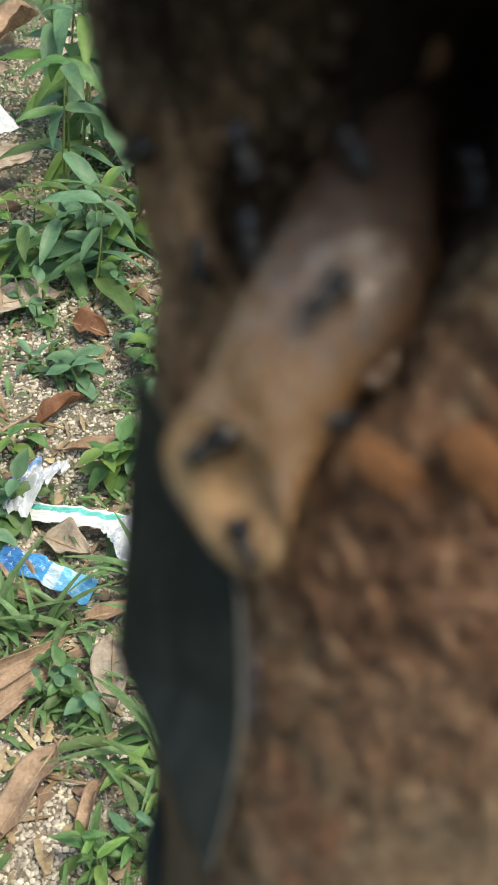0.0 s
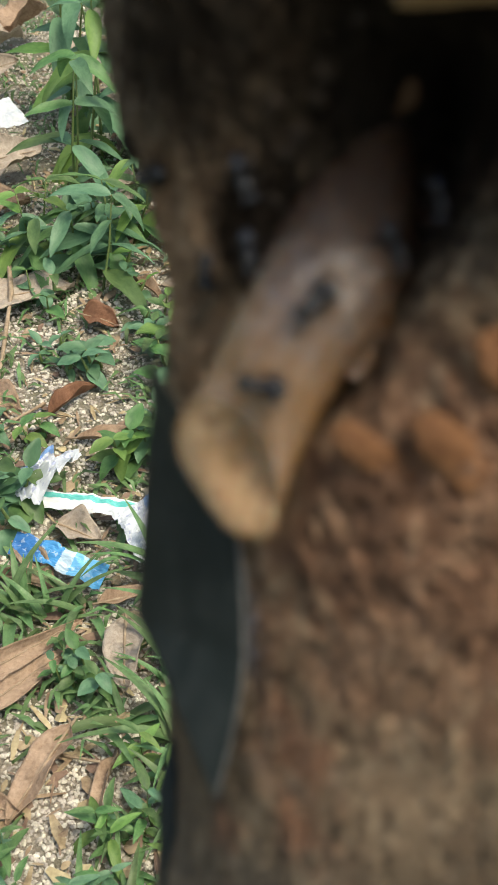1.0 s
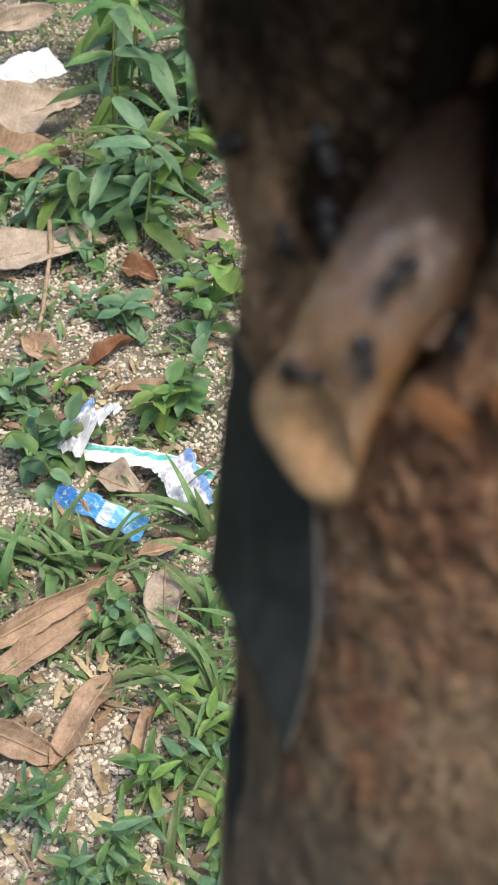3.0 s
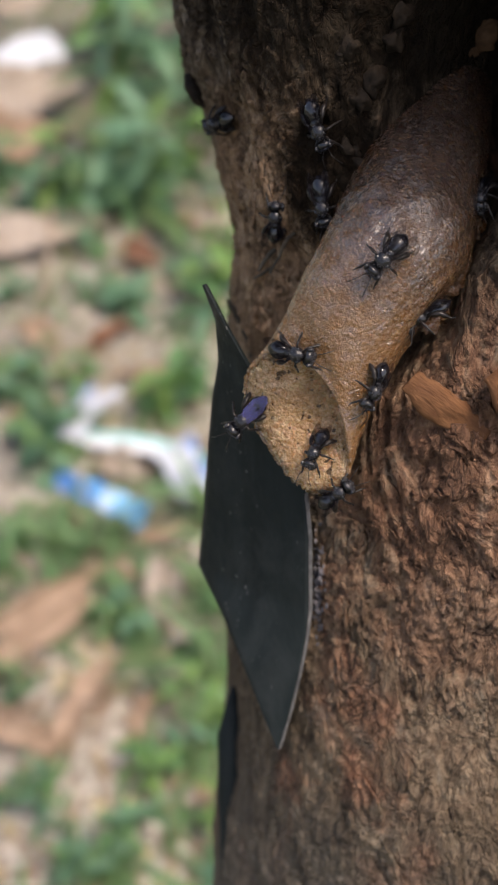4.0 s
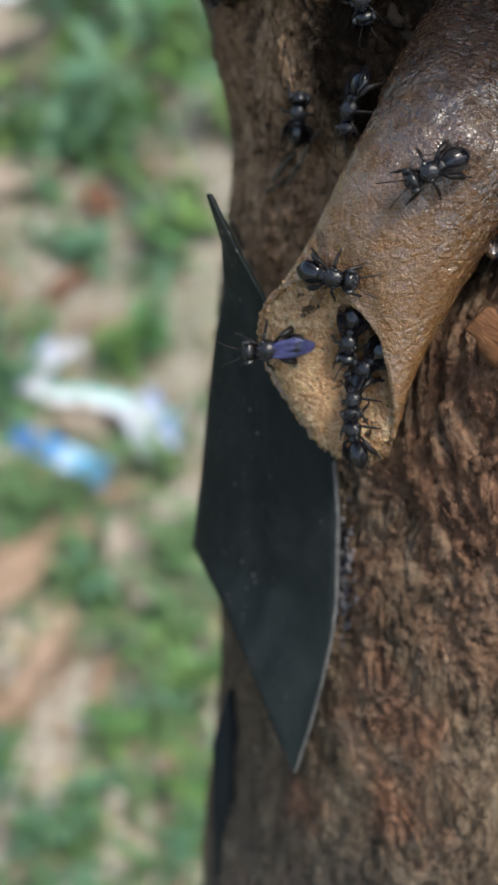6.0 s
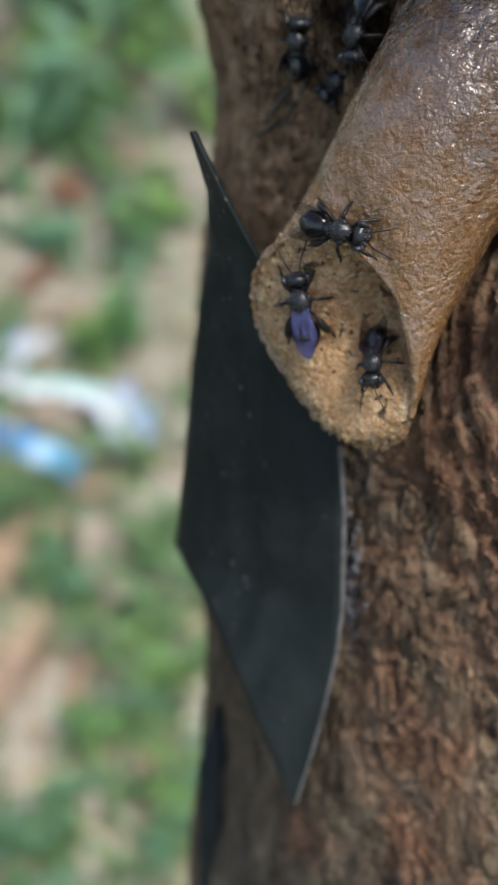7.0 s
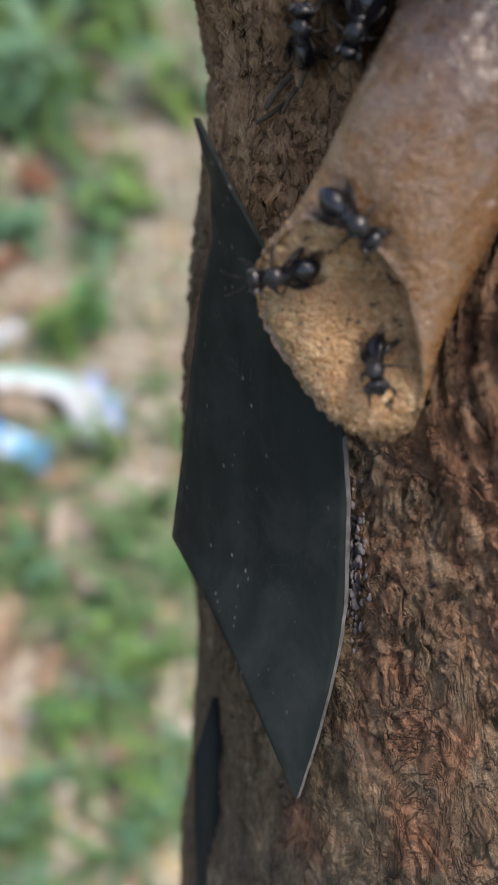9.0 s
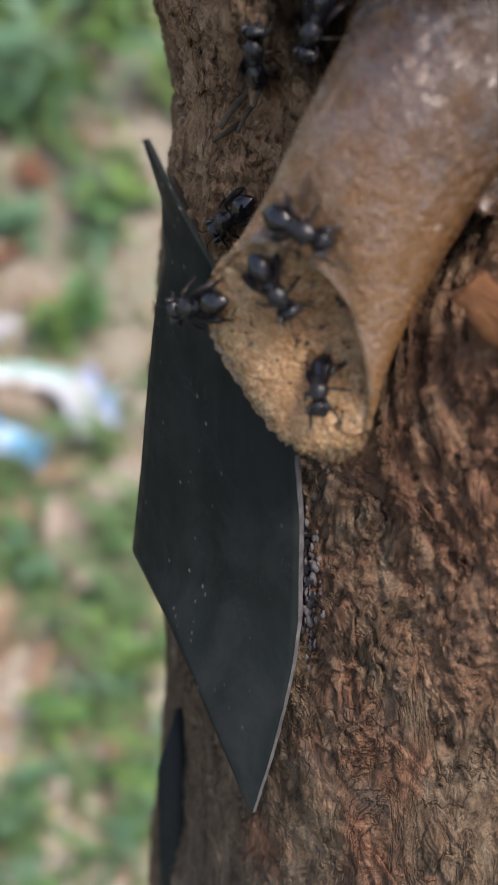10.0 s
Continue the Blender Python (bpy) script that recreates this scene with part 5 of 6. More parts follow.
def make_small_growth():
    """Short blades and seedlings that nobody could count."""
    rng = np.random.default_rng(12)
    verts, faces = [], []
    n = 5200
    y = 0.28 + 1.7 * rng.random(n) ** 1.3
    x = -0.09 - 0.05 * y + (rng.random(n) - 0.5) * (0.30 + 0.34 * y)
    patch = fbm(x / 0.13, y / 0.13, 0 * x, 81, 2)
    zz = ground_z(x, y)
    for i in np.nonzero(patch > 0.05)[0]:
        a, ln, w, tilt = rng.random() * 6.283, 0.012 + 0.02 * rng.random(), 0.0011 + 0.0016 * rng.random(), 0.35 + 0.8 * rng.random()
        d = np.array([math.cos(a), math.sin(a), 0.0])
        s = np.array([-d[1], d[0], 0.0]) * w
        o = np.array([x[i], y[i], zz[i]])
        m1 = o + d * ln * 0.5 * math.cos(tilt) + np.array([0, 0, ln * 0.5 * math.sin(tilt) + 0.002])
        e = o + d * ln * math.cos(tilt * 0.5) + np.array([0, 0, ln * 0.8 * math.sin(tilt * 0.6)])
        k = len(verts)
        verts += [o - s * 0.5, o + s * 0.5, m1 - s, m1 + s, e]
        faces += [(k, k + 1, k + 3, k + 2), (k + 2, k + 3, k + 4)]
    me = bpy.data.meshes.new("short_grass")
    me.from_pydata([tuple(v) for v in verts], [], faces)
    me.materials.append(BLADE)
    tagged(new("short_grass", finish(me)), "short green grass and seedlings in patches", "grass", kind="stuff")
    # broken bits of dry leaf and stalk
    verts, faces = [], []
    n = 3800
    y = 0.28 + 1.6 * rng.random(n) ** 1.3
    x = -0.09 - 0.05 * y + (rng.random(n) - 0.5) * (0.30 + 0.34 * y)
    zz = ground_z(x, y) + 0.004
    for i in range(n):
        a, ln, w = rng.random() * 6.283, 0.006 + 0.022 * rng.random() ** 2, 0.0008 + 0.004 * rng.random() ** 2
        d = np.array([math.cos(a), math.sin(a), 0.3 * (rng.random() - 0.5)])
        s = np.array([-d[1], d[0], 0.5 * (rng.random() - 0.5)]) * w
        o = np.array([x[i], y[i], zz[i]])
        up = np.array([0, 0, 0.35 * w])
        k = len(verts)
        verts += [o - d * ln / 2 - s * 0.4, o - d * ln / 2 + s * 0.4, o - s + up, o + s + up, o + d * ln / 2 - s * 0.5, o + d * ln / 2 + s * 0.3]
        faces += [(k, k + 1, k + 3, k + 2), (k + 2, k + 3, k + 5, k + 4)]
    me = bpy.data.meshes.new("leaf_litter")
    me.from_pydata([tuple(v) for v in verts], [], faces)
    me.materials.append(plain("litter_bits", (0.12, 0.07, 0.04), (0.42, 0.32, 0.21), 60, 0.8, random_tint=0.8))
    tagged(new("leaf_litter", finish(me, False)), "broken bits of dry leaf and stalk on the gravel", "leaf litter", kind="stuff")

# ---------------------------------------------------------------- stingless bees
def bee_data():
    """Shared meshes of a bee 6.3 mm long: x to its right, y ahead, z up, feet at z = 0."""
    out = {}

    def keep(name, bm, mat_):
        out[name] = data_from(name, bm, mat_)

    bm = bmesh.new()
    blob(bm, (0, 0, 0), (0.92 * MM, 0.54 * MM, 0.82 * MM), None, 22, 16, lambda p: (p.x * (1 - 0.14 * max(p.z, 0) - 0.2 * max(-p.z, 0)), p.y, p.z))
    blob(bm, (0, 0.40 * MM, -0.50 * MM), (0.46 * MM, 0.3 * MM, 0.36 * MM), None, 12, 8)
    blob(bm, (0, 0.34 * MM, 0.10 * MM), (0.34 * MM, 0.28 * MM, 0.40 * MM), None, 12, 8)
    keep("head", bm, THORAX)
    bm = bmesh.new()
    blob(bm, (0, 0, 0), (0.28 * MM, 0.44 * MM, 0.70 * MM), None, 14, 12)
    keep("eye", bm, EYE)
    bm = bmesh.new()
    sweep(bm, [Vector(p) * MM for p in ((0, 0, 0), (0.25, 0.55, 0.5), (0.35, 0.8, 0.62), (0.6, 1.5, 0.45), (0.85, 2.1, 0.15))], [0.06 * MM, 0.045 * MM, 0.055 * MM, 0.058 * MM, 0.045 * MM], 6)
    keep("antenna", bm, LEG)
    bm = bmesh.new()
    blob(bm, (0, 0, 0), (0.84 * MM, 1.00 * MM, 0.80 * MM), None, 26, 18, lambda p: (p.x * (1 - 0.10 * max(p.y, 0)), p.y, p.z + 0.12 * (1 - p.y * p.y)))
    blob(bm, (0, -0.98 * MM, 0.30 * MM), (0.62 * MM, 0.40 * MM, 0.32 * MM), None, 14, 8)
    for s_ in (-1, 1):
        blob(bm, (0.68 * s_ * MM, 0.25 * MM, 0.42 * MM), (0.22 * MM, 0.26 * MM, 0.18 * MM), None, 10, 6)
    blob(bm, (0, -1.10 * MM, -0.15 * MM), (0.45 * MM, 0.34 * MM, 0.42 * MM), None, 12, 8)
    for v in bm.verts:
        v.co += 0.045 * MM * Vector((noise.noise(v.co * 6000), noise.noise(v.co * 6000 + Vector((3, 0, 0))), noise.noise(v.co * 6000 + Vector((0, 3, 0)))))
    keep("thorax", bm, THORAX)
    # short grey hairs on the face and the back
    for name, count, (cx, cy, cz), (rx, ry, rz), lo in (("face_hair", 170, (0, 0, 0), (0.92, 0.56, 0.82), 0.45), ("back_hair", 120, (0, 0, 0.08), (0.84, 1.0, 0.82), 0.3)):
        bm = bmesh.new()
        rng = random.Random(name)
        while count:
            d = Vector((rng.gauss(0, 1), rng.gauss(0, 1), rng.gauss(0, 1))).normalized()
            if (d.y if name == "face_hair" else d.z) < lo:
                continue
            count -= 1
            root = Vector((cx + rx * d.x * 0.97, cy + ry * d.y * 0.97, cz + rz * d.z * 0.97))
            tip_ = root + (d + 0.6 * Vector((rng.uniform(-1, 1), rng.uniform(-1, 1), rng.uniform(-1, 1)))) * rng.uniform(0.10, 0.2)
            side = d.orthogonal().normalized() * 0.02
            other = d.cross(side)
            vs = [bm.verts.new(p * MM) for p in (root + side, root - 0.5 * side + other, root - 0.5 * side - other, tip_)]
            for tri_ in ((0, 1, 3), (1, 2, 3), (2, 0, 3)):
                bm.faces.new([vs[k] for k in tri_])
        keep(name, bm, HAIR)
    bm = bmesh.new()

    def belly(p):
        w = 1 - 0.46 * max(-p.y, 0) ** 2.2 - 0.06 * max(p.y, 0)
        band = 1 + 0.03 * ((p.y * 2.6) % 1.0 - 0.5)
        return (p.x * w * band, p.y, p.z * w * band - 0.10 * p.y * p.y)
    blob(bm, (0, 0, 0), (0.98 * MM, 1.42 * MM, 0.84 * MM), None, 28, 30, belly)
    keep("abdomen", bm, CHITIN)
    # legs of the right side; the left side mirrors them
    legs = {"front_leg": [(0.45, 0, 0), (1.1, 0.55, 0.35), (1.5, 1.25, -0.35), (1.75, 1.75, -0.98), (1.95, 2.15, -1.04)],
            "middle_leg": [(0.5, 0, 0), (1.5, 0.1, 0.55), (2.25, -0.15, -0.25), (2.75, -0.3, -0.98), (3.1, -0.3, -1.04)],
            "hind_leg": [(0.45, 0, 0), (1.35, -0.55, 0.5), (1.75, -1.55, 0.1), (2.15, -2.35, -0.95), (2.35, -2.85, -1.04)]}
    for name, pts in legs.items():
        wide = 2.5 if name == "hind_leg" else 1.0
        for sgn, side in ((1, "r"), (-1, "l")):
            bm = bmesh.new()
            p = [Vector((sgn * q[0] * 0.74, q[1] * 0.9, q[2])) * MM for q in pts]
            fine, rad = [], []
            prof = [0.16, 0.16, 0.17 * wide, 0.11, 0.06]
            for k in range(4):
                for u in (0, 0.35, 0.7):
                    fine.append(p[k].lerp(p[k + 1], u))
                    swell = 1 + (0.25 if u == 0.35 else 0.1 if u == 0.7 else -0.15)
                    rad.append((prof[k] + (prof[k + 1] - prof[k]) * u) * swell * MM * 0.82)
            fine.append(p[4])
            rad.append(0.05 * MM)
            sweep(bm, fine, rad, 7)
            keep(name + side, bm, LEG)
    for wname, ln, wd in (("forewing", 3.9, 0.98), ("hindwing", 2.6, 0.72)):
        for mt, tag in ((WING_DARK, "dark"), (WING_VIOLET, "violet")):
            n, w = 14, 6
            rows = np.zeros((n + 1, w + 1, 3))
            for i in range(n + 1):
                u = i / n
                wide = wd * (0.16 + 0.84 * math.sin(math.pi * min(u * 0.80 + 0.02, 1)) ** 0.8) * (1 if u < 0.8 else math.sqrt(max(1 - ((u - 0.8) / 0.2) ** 2, 0.02)))
                for j in range(w + 1):
                    v = j / w
                    rows[i, j] = ((v - 0.55) * wide, -u * ln, 0.05 * math.sin(v * 9) + 0.10 * math.sin(u * 5))
            top = rows * MM
            low = top - np.array([0, 0, 0.02 * MM])
            out[wname + tag] = grid_mesh(wname, np.concatenate([top, low[:, ::-1]], 1), mt, closed=True)
    return out


BEE = bee_data()


def make_bee(label, wings="dark", spread=9.0, lift=4.0, tilt=0.0, scale=1.0, group="worker bees"):
    """A worker bee; spread opens the wings in degrees, tilt lowers the abdomen."""
    bee = new("stingless_bee")
    tagged(bee, label, "bee", group=group)

    def add(name, data, parent, m, lab=""):
        o = new(name, BEE[data])
        o.parent = parent
        o.matrix_basis = m
        if lab:
            tagged(o, lab)
        return o

    mm = lambda x, y, z, *r: pose(x * MM * scale, y * MM * scale, z * MM * scale, *r) @ Matrix.Scale(scale, 4)
    inner = lambda x, y, z, *r: pose(x * MM, y * MM, z * MM, *r)
    head = add("head", "head", bee, mm(0, 2.18, 1.12, -14))
    for s in (-1, 1):
        add("eye", "eye", head, inner(0.74 * s, 0.10, 0.05, 0, 14 * s, 0))
        add("antenna", "antenna", head, inner(0.25 * s, 0.5, 0.1, 0, 0, 0) @ Matrix.Diagonal((s, 1, 1, 1)))
    add("hair", "face_hair", head, inner(0, 0, 0), "short grey hair on the face")
    thorax = add("thorax", "thorax", bee, mm(0, 0.75, 1.30))
    add("hair", "back_hair", thorax, inner(0, 0, 0), "sparse grey hair")
    add("abdomen", "abdomen", bee, mm(0, -1.62, 1.14, 4 + tilt), "glossy black abdomen")
    for name, y in (("front_leg", 1.35), ("middle_leg", 0.75), ("hind_leg", 0.1)):
        for side in "lr":
            add(name, name + side, bee, mm(0, y, 1.05))
    lab = "violet shimmering wing" if wings == "violet" else "smoky dark wing"
    for s in (-1, 1):
        add("forewing", "forewing" + wings, bee, mm(0.42 * s, 0.6, 1.9, lift - 3, 0, s * spread), lab)
        add("hindwing", "hindwing" + wings, bee, mm(0.5 * s, 0.3, 1.85, lift - 4, 0, s * (spread + 6)) @ Matrix.Diagonal((s, 1, 1, 1)), lab)
    return bee


def sit(a, b, c, normal, ahead, up=0.0):
    """Pose of a bee standing at a place of the trunk's space (mm), on a surface with that normal, head towards ahead."""
    n = Vector(normal).normalized()
    f = Vector(ahead)
    f = (f - n * f.dot(n)).normalized()
    r = f.cross(n)
    m = Matrix((r, f, n)).transposed().to_4x4()
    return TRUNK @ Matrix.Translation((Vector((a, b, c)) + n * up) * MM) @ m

BEES = [
    ("glossy black bee resting on top of the wax tube", "dark", 6, 2, 8, 1, [
        (0, (-23.8, 32.8, 40.9), (0.10, 0.23, 0.97), (-0.71, -0.68, 0.20)),
        (0.5, (-23.6, 32.6, 40.9), (0.18, 0.22, 0.96), (-0.71, -0.66, 0.24)),
        (1, (-23.6, 32.9, 40.9), (0.14, 0.19, 0.97), (-0.71, -0.67, 0.21)),
        (1.5, (-22.9, 33.2, 40.7), (0.20, 0.24, 0.95), (-0.70, -0.66, 0.26)),
        (2, (-23.4, 32.5, 40.9), (0.19, 0.22, 0.96), (-0.70, -0.66, 0.25)),
        (2.5, (-23.2, 32.6, 40.9), (0.28, 0.19, 0.94), (-0.70, -0.65, 0.29)),
        (4, (-24.0, 32.5, 41.0), (0.12, 0.24, 0.96), (-0.69, -0.68, 0.24)),
        (4.5, (-23.9, 32.1, 41.0), (0.08, 0.20, 0.98), (-0.69, -0.70, 0.19)),
        (5, (-24.2, 32.2, 41.0), (0.16, 0.21, 0.97), (-0.69, -0.69, 0.23)),
        (5.5, (-24.0, 32.5, 40.9), (0.17, 0.22, 0.96), (-0.69, -0.68, 0.25)),
        (6, (-25.2, 31.3, 41.1), (0.05, 0.26, 0.97), (-0.89, -0.43, 0.14)),
        (6.2, (-25.5, 30.6, 41.3), (0.12, 0.20, 0.97), (-0.89, -0.42, 0.17)),
        (6.7, (-17.5, 41.0, 34.0), (-0.28, 0.19, 0.94), (0.30, 1.00, -0.60)),
        (7.2, (-14.5, 48.0, 28.0), (-0.19, 0.28, 0.94), (0.30, 1.00, -0.60)),
        (10, (-14.5, 48.0, 28.0), (-0.19, 0.28, 0.94), (0.30, 1.00, -0.60)),
    ]),
    ("black bee standing on the upper rim of the wax tube", "dark", 8, 4, 0, 1, [
        (0, (-33.8, 18.5, 36.3), (-0.31, -0.11, 0.95), (-0.79, -0.58, -0.20)),
        (0.25, (-32.7, 18.4, 36.6), (-0.31, -0.06, 0.95), (0.58, 0.81, 0.12)),
        (0.6, (-29.0, 21.0, 32.0), (0.19, 0.28, 0.94), (0.50, 0.70, 0.20)),
        (1.6, (-31.0, 19.0, 33.5), (0.19, 0.28, 0.94), (0.50, 0.20, 0.00)),
        (1.9, (-33.8, 18.0, 36.2), (-0.30, -0.02, 0.95), (0.95, -0.20, 0.22)),
        (2.5, (-33.3, 20.4, 37.1), (-0.27, -0.20, 0.94), (0.97, -0.13, 0.19)),
        (4, (-32.9, 22.1, 37.9), (-0.50, 0.02, 0.86), (0.92, -0.10, 0.39)),
        (4.5, (-32.6, 22.2, 38.0), (-0.54, -0.05, 0.84), (0.89, -0.21, 0.41)),
        (5, (-32.6, 22.3, 37.9), (-0.57, 0.01, 0.82), (0.87, -0.20, 0.45)),
        (5.5, (-32.3, 22.2, 38.0), (-0.53, 0.26, 0.80), (0.86, -0.22, 0.46)),
        (6, (-32.6, 22.6, 37.8), (-0.54, 0.01, 0.84), (0.90, -0.10, 0.42)),
        (7.5, (-32.5, 22.1, 38.1), (-0.61, 0.15, 0.78), (0.84, -0.16, 0.51)),
        (8, (-32.3, 22.2, 38.2), (-0.39, -0.11, 0.91), (0.91, -0.27, 0.30)),
        (8.5, (-32.3, 22.1, 38.3), (-0.49, -0.03, 0.87), (0.80, -0.48, 0.37)),
        (9, (-32.3, 22.1, 38.1), (-0.36, 0.16, 0.92), (0.69, -0.63, 0.35)),
        (9.5, (-32.3, 22.1, 38.1), (-0.36, 0.16, 0.92), (0.71, -0.61, 0.35)),
        (10, (-32.1, 23.1, 38.3), (-0.54, 0.12, 0.83), (0.82, -0.33, 0.46)),
    ]),
    ("black bee with violet wings on the lip of the tube", "violet", -5, 3, 0, 1.05, [
        (0, (-23.0, 32.0, 27.0), (0.28, 0.28, 0.92), (-0.60, -1.00, 0.00)),
        (3.1, (-28.0, 22.0, 30.0), (0.28, 0.28, 0.92), (-0.60, -1.00, 0.00)),
        (3.8, (-38.9, 12.4, 27.2), (-0.61, 0.05, 0.79), (-0.65, -0.71, -0.27)),
        (4, (-38.0, 14.0, 33.0), (-0.21, 0.00, 0.98), (-0.69, -0.72, -0.05)),
        (4.5, (-38.1, 14.1, 33.0), (-0.20, -0.00, 0.98), (-0.72, -0.69, -0.05)),
        (5, (-37.7, 13.4, 33.1), (-0.18, 0.04, 0.98), (-0.56, -0.83, 0.01)),
        (5.5, (-37.6, 13.5, 33.1), (-0.31, 0.07, 0.95), (-0.86, -0.49, -0.14)),
        (6, (-37.1, 15.7, 34.1), (-0.06, -0.03, 1.00), (-0.99, -0.15, -0.04)),
        (6.2, (-35.7, 16.8, 35.2), (-0.23, -0.01, 0.97), (-0.98, -0.12, -0.16)),
        (6.75, (-35.8, 16.7, 35.2), (-0.25, -0.04, 0.97), (-0.63, 0.76, -0.17)),
        (7.3, (-33.4, 15.5, 36.0), (-0.32, 0.01, 0.95), (0.10, 0.99, -0.08)),
        (7.5, (-33.4, 15.6, 36.0), (-0.33, 0.05, 0.94), (0.07, 0.99, -0.12)),
        (7.7, (-33.0, 18.1, 36.5), (-0.25, -0.03, 0.97), (0.05, 1.00, -0.07)),
        (7.85, (-32.6, 20.7, 37.6), (-0.19, -0.28, 0.94), (-0.54, 0.84, 0.01)),
        (8.05, (-29.5, 23.5, 34.5), (-0.19, -0.28, 0.94), (0.54, 0.84, 0.01)),
        (10, (-27.5, 26.0, 34.5), (-0.19, -0.28, 0.94), (0.54, 0.84, 0.01)),
    ]),
    ("black bee clinging to the side of the tube's rim", "dark", 6, 8, 0, 0.95, [
        (0, (-22.6, 21.3, 37.3), (0.71, -0.19, 0.68), (-0.80, 0.19, 0.57)),
        (0.3, (-24.2, 21.0, 39.9), (0.72, -0.20, 0.66), (-0.80, 0.23, 0.55)),
        (0.7, (-26.8, 23.6, 41.3), (0.13, 0.05, 0.99), (-0.99, 0.12, 0.07)),
        (1, (-28.9, 24.0, 40.8), (-0.20, 0.10, 0.97), (-0.98, 0.11, -0.16)),
        (1.3, (-29.6, 23.5, 40.5), (-0.16, 0.19, 0.97), (-0.51, 0.83, -0.23)),
        (1.5, (-29.4, 24.6, 40.6), (-0.25, 0.20, 0.95), (-0.19, 0.95, -0.24)),
        (1.75, (-29.9, 25.2, 40.2), (-0.32, 0.24, 0.92), (0.66, 0.75, -0.03)),
        (2, (-30.6, 25.2, 39.6), (-0.44, 0.29, 0.85), (0.95, 0.13, 0.30)),
        (2.5, (-29.0, 25.2, 40.8), (-0.27, 0.16, 0.95), (0.40, -0.88, 0.25)),
        (2.7, (-28.2, 24.9, 41.1), (-0.15, 0.17, 0.97), (0.20, -0.96, 0.21)),
        (3.3, (-25.7, 22.0, 40.9), (0.47, -0.02, 0.88), (0.21, -0.98, -0.02)),
        (3.8, (-25.4, 19.1, 40.1), (0.55, -0.07, 0.83), (-0.44, -0.87, 0.22)),
        (4, (-25.4, 19.0, 40.1), (0.68, -0.06, 0.73), (-0.44, -0.84, 0.31)),
        (4.5, (-24.7, 16.7, 38.2), (0.25, 0.19, 0.95), (-0.34, -0.91, 0.26)),
        (5, (-24.1, 13.3, 33.9), (-0.61, 0.54, 0.58), (-0.33, -0.87, 0.38)),
        (5.5, (-24.0, 11.9, 35.0), (-0.50, 0.68, 0.53), (-0.77, -0.62, 0.11)),
        (5.7, (-27.0, 13.9, 40.3), (0.07, -0.09, 0.99), (-0.95, -0.32, 0.05)),
        (5.85, (-28.0, 14.6, 37.3), (-0.39, 0.12, 0.91), (-0.96, -0.07, -0.28)),
        (6, (-28.7, 14.9, 37.0), (-0.44, 0.08, 0.89), (-0.66, -0.75, -0.11)),
        (6.2, (-29.1, 13.3, 37.4), (-0.64, 0.17, 0.75), (0.16, -0.93, 0.34)),
        (6.6, (-28.0, 19.0, 34.0), (0.19, 0.28, 0.94), (0.30, -0.60, 0.30)),
        (7.2, (-27.0, 17.5, 35.0), (0.19, 0.28, 0.94), (0.30, -0.80, 0.30)),
        (8.1, (-30.0, 22.5, 34.5), (-0.24, -0.26, 0.93), (-0.60, -0.60, 0.00)),
        (8.3, (-35.1, 19.8, 36.0), (-0.24, -0.26, 0.93), (-0.96, -0.17, -0.22)),
        (8.5, (-35.8, 19.2, 35.5), (-0.21, -0.15, 0.97), (-0.97, -0.16, -0.18)),
        (9, (-36.8, 18.1, 34.8), (-0.06, -0.19, 0.98), (-0.98, -0.20, -0.07)),
        (9.5, (-37.8, 17.5, 33.9), (-0.02, -0.25, 0.97), (-0.97, -0.23, -0.06)),
        (10, (-38.7, 16.7, 33.0), (-0.64, -0.02, 0.77), (-0.83, -0.27, -0.49)),
    ]),
    ("dusty black bee inside the mouth of the tube", "dark", 7, 3, 0, 0.88, [
        (0, (-26.0, 27.0, 32.0), (0.28, 0.28, 0.92), (-0.50, -1.00, 0.00)),
        (3, (-27.0, 24.0, 32.5), (0.28, 0.28, 0.92), (-0.50, -1.00, 0.00)),
        (3.8, (-30.6, 12.2, 37.5), (-0.28, 0.61, 0.74), (-0.22, -0.97, 0.07)),
        (4, (-30.2, 10.8, 38.1), (-0.44, 0.65, 0.62), (-0.14, -0.98, 0.14)),
        (4.5, (-29.5, 10.9, 38.4), (-0.53, 0.64, 0.55), (0.07, -0.95, 0.30)),
        (5, (-29.5, 11.5, 38.2), (-0.54, 0.63, 0.56), (0.01, -0.97, 0.24)),
        (5.5, (-29.9, 11.5, 38.0), (-0.53, 0.62, 0.57), (0.09, -0.95, 0.29)),
        (6, (-29.8, 11.8, 38.0), (-0.58, 0.62, 0.53), (0.08, -0.95, 0.30)),
        (6.2, (-30.0, 11.9, 37.8), (-0.51, 0.59, 0.63), (0.10, -0.97, 0.23)),
        (7.5, (-29.1, 12.8, 37.9), (-0.59, 0.60, 0.54), (0.17, -0.93, 0.34)),
        (8, (-29.2, 12.7, 38.0), (-0.65, 0.58, 0.50), (0.28, -0.87, 0.41)),
        (8.5, (-29.6, 11.8, 38.1), (-0.65, 0.58, 0.50), (0.28, -0.87, 0.40)),
        (9, (-29.7, 11.3, 38.2), (-0.66, 0.58, 0.47), (0.24, -0.88, 0.40)),
        (9.5, (-29.7, 11.2, 38.2), (-0.64, 0.59, 0.49), (0.24, -0.89, 0.39)),
        (10, (-30.0, 11.3, 38.0), (-0.60, 0.61, 0.52), (0.17, -0.92, 0.35)),
    ]),
    ("small black bee hanging at the lower rim of the tube", "dark", 10, 6, 0, 0.92, [
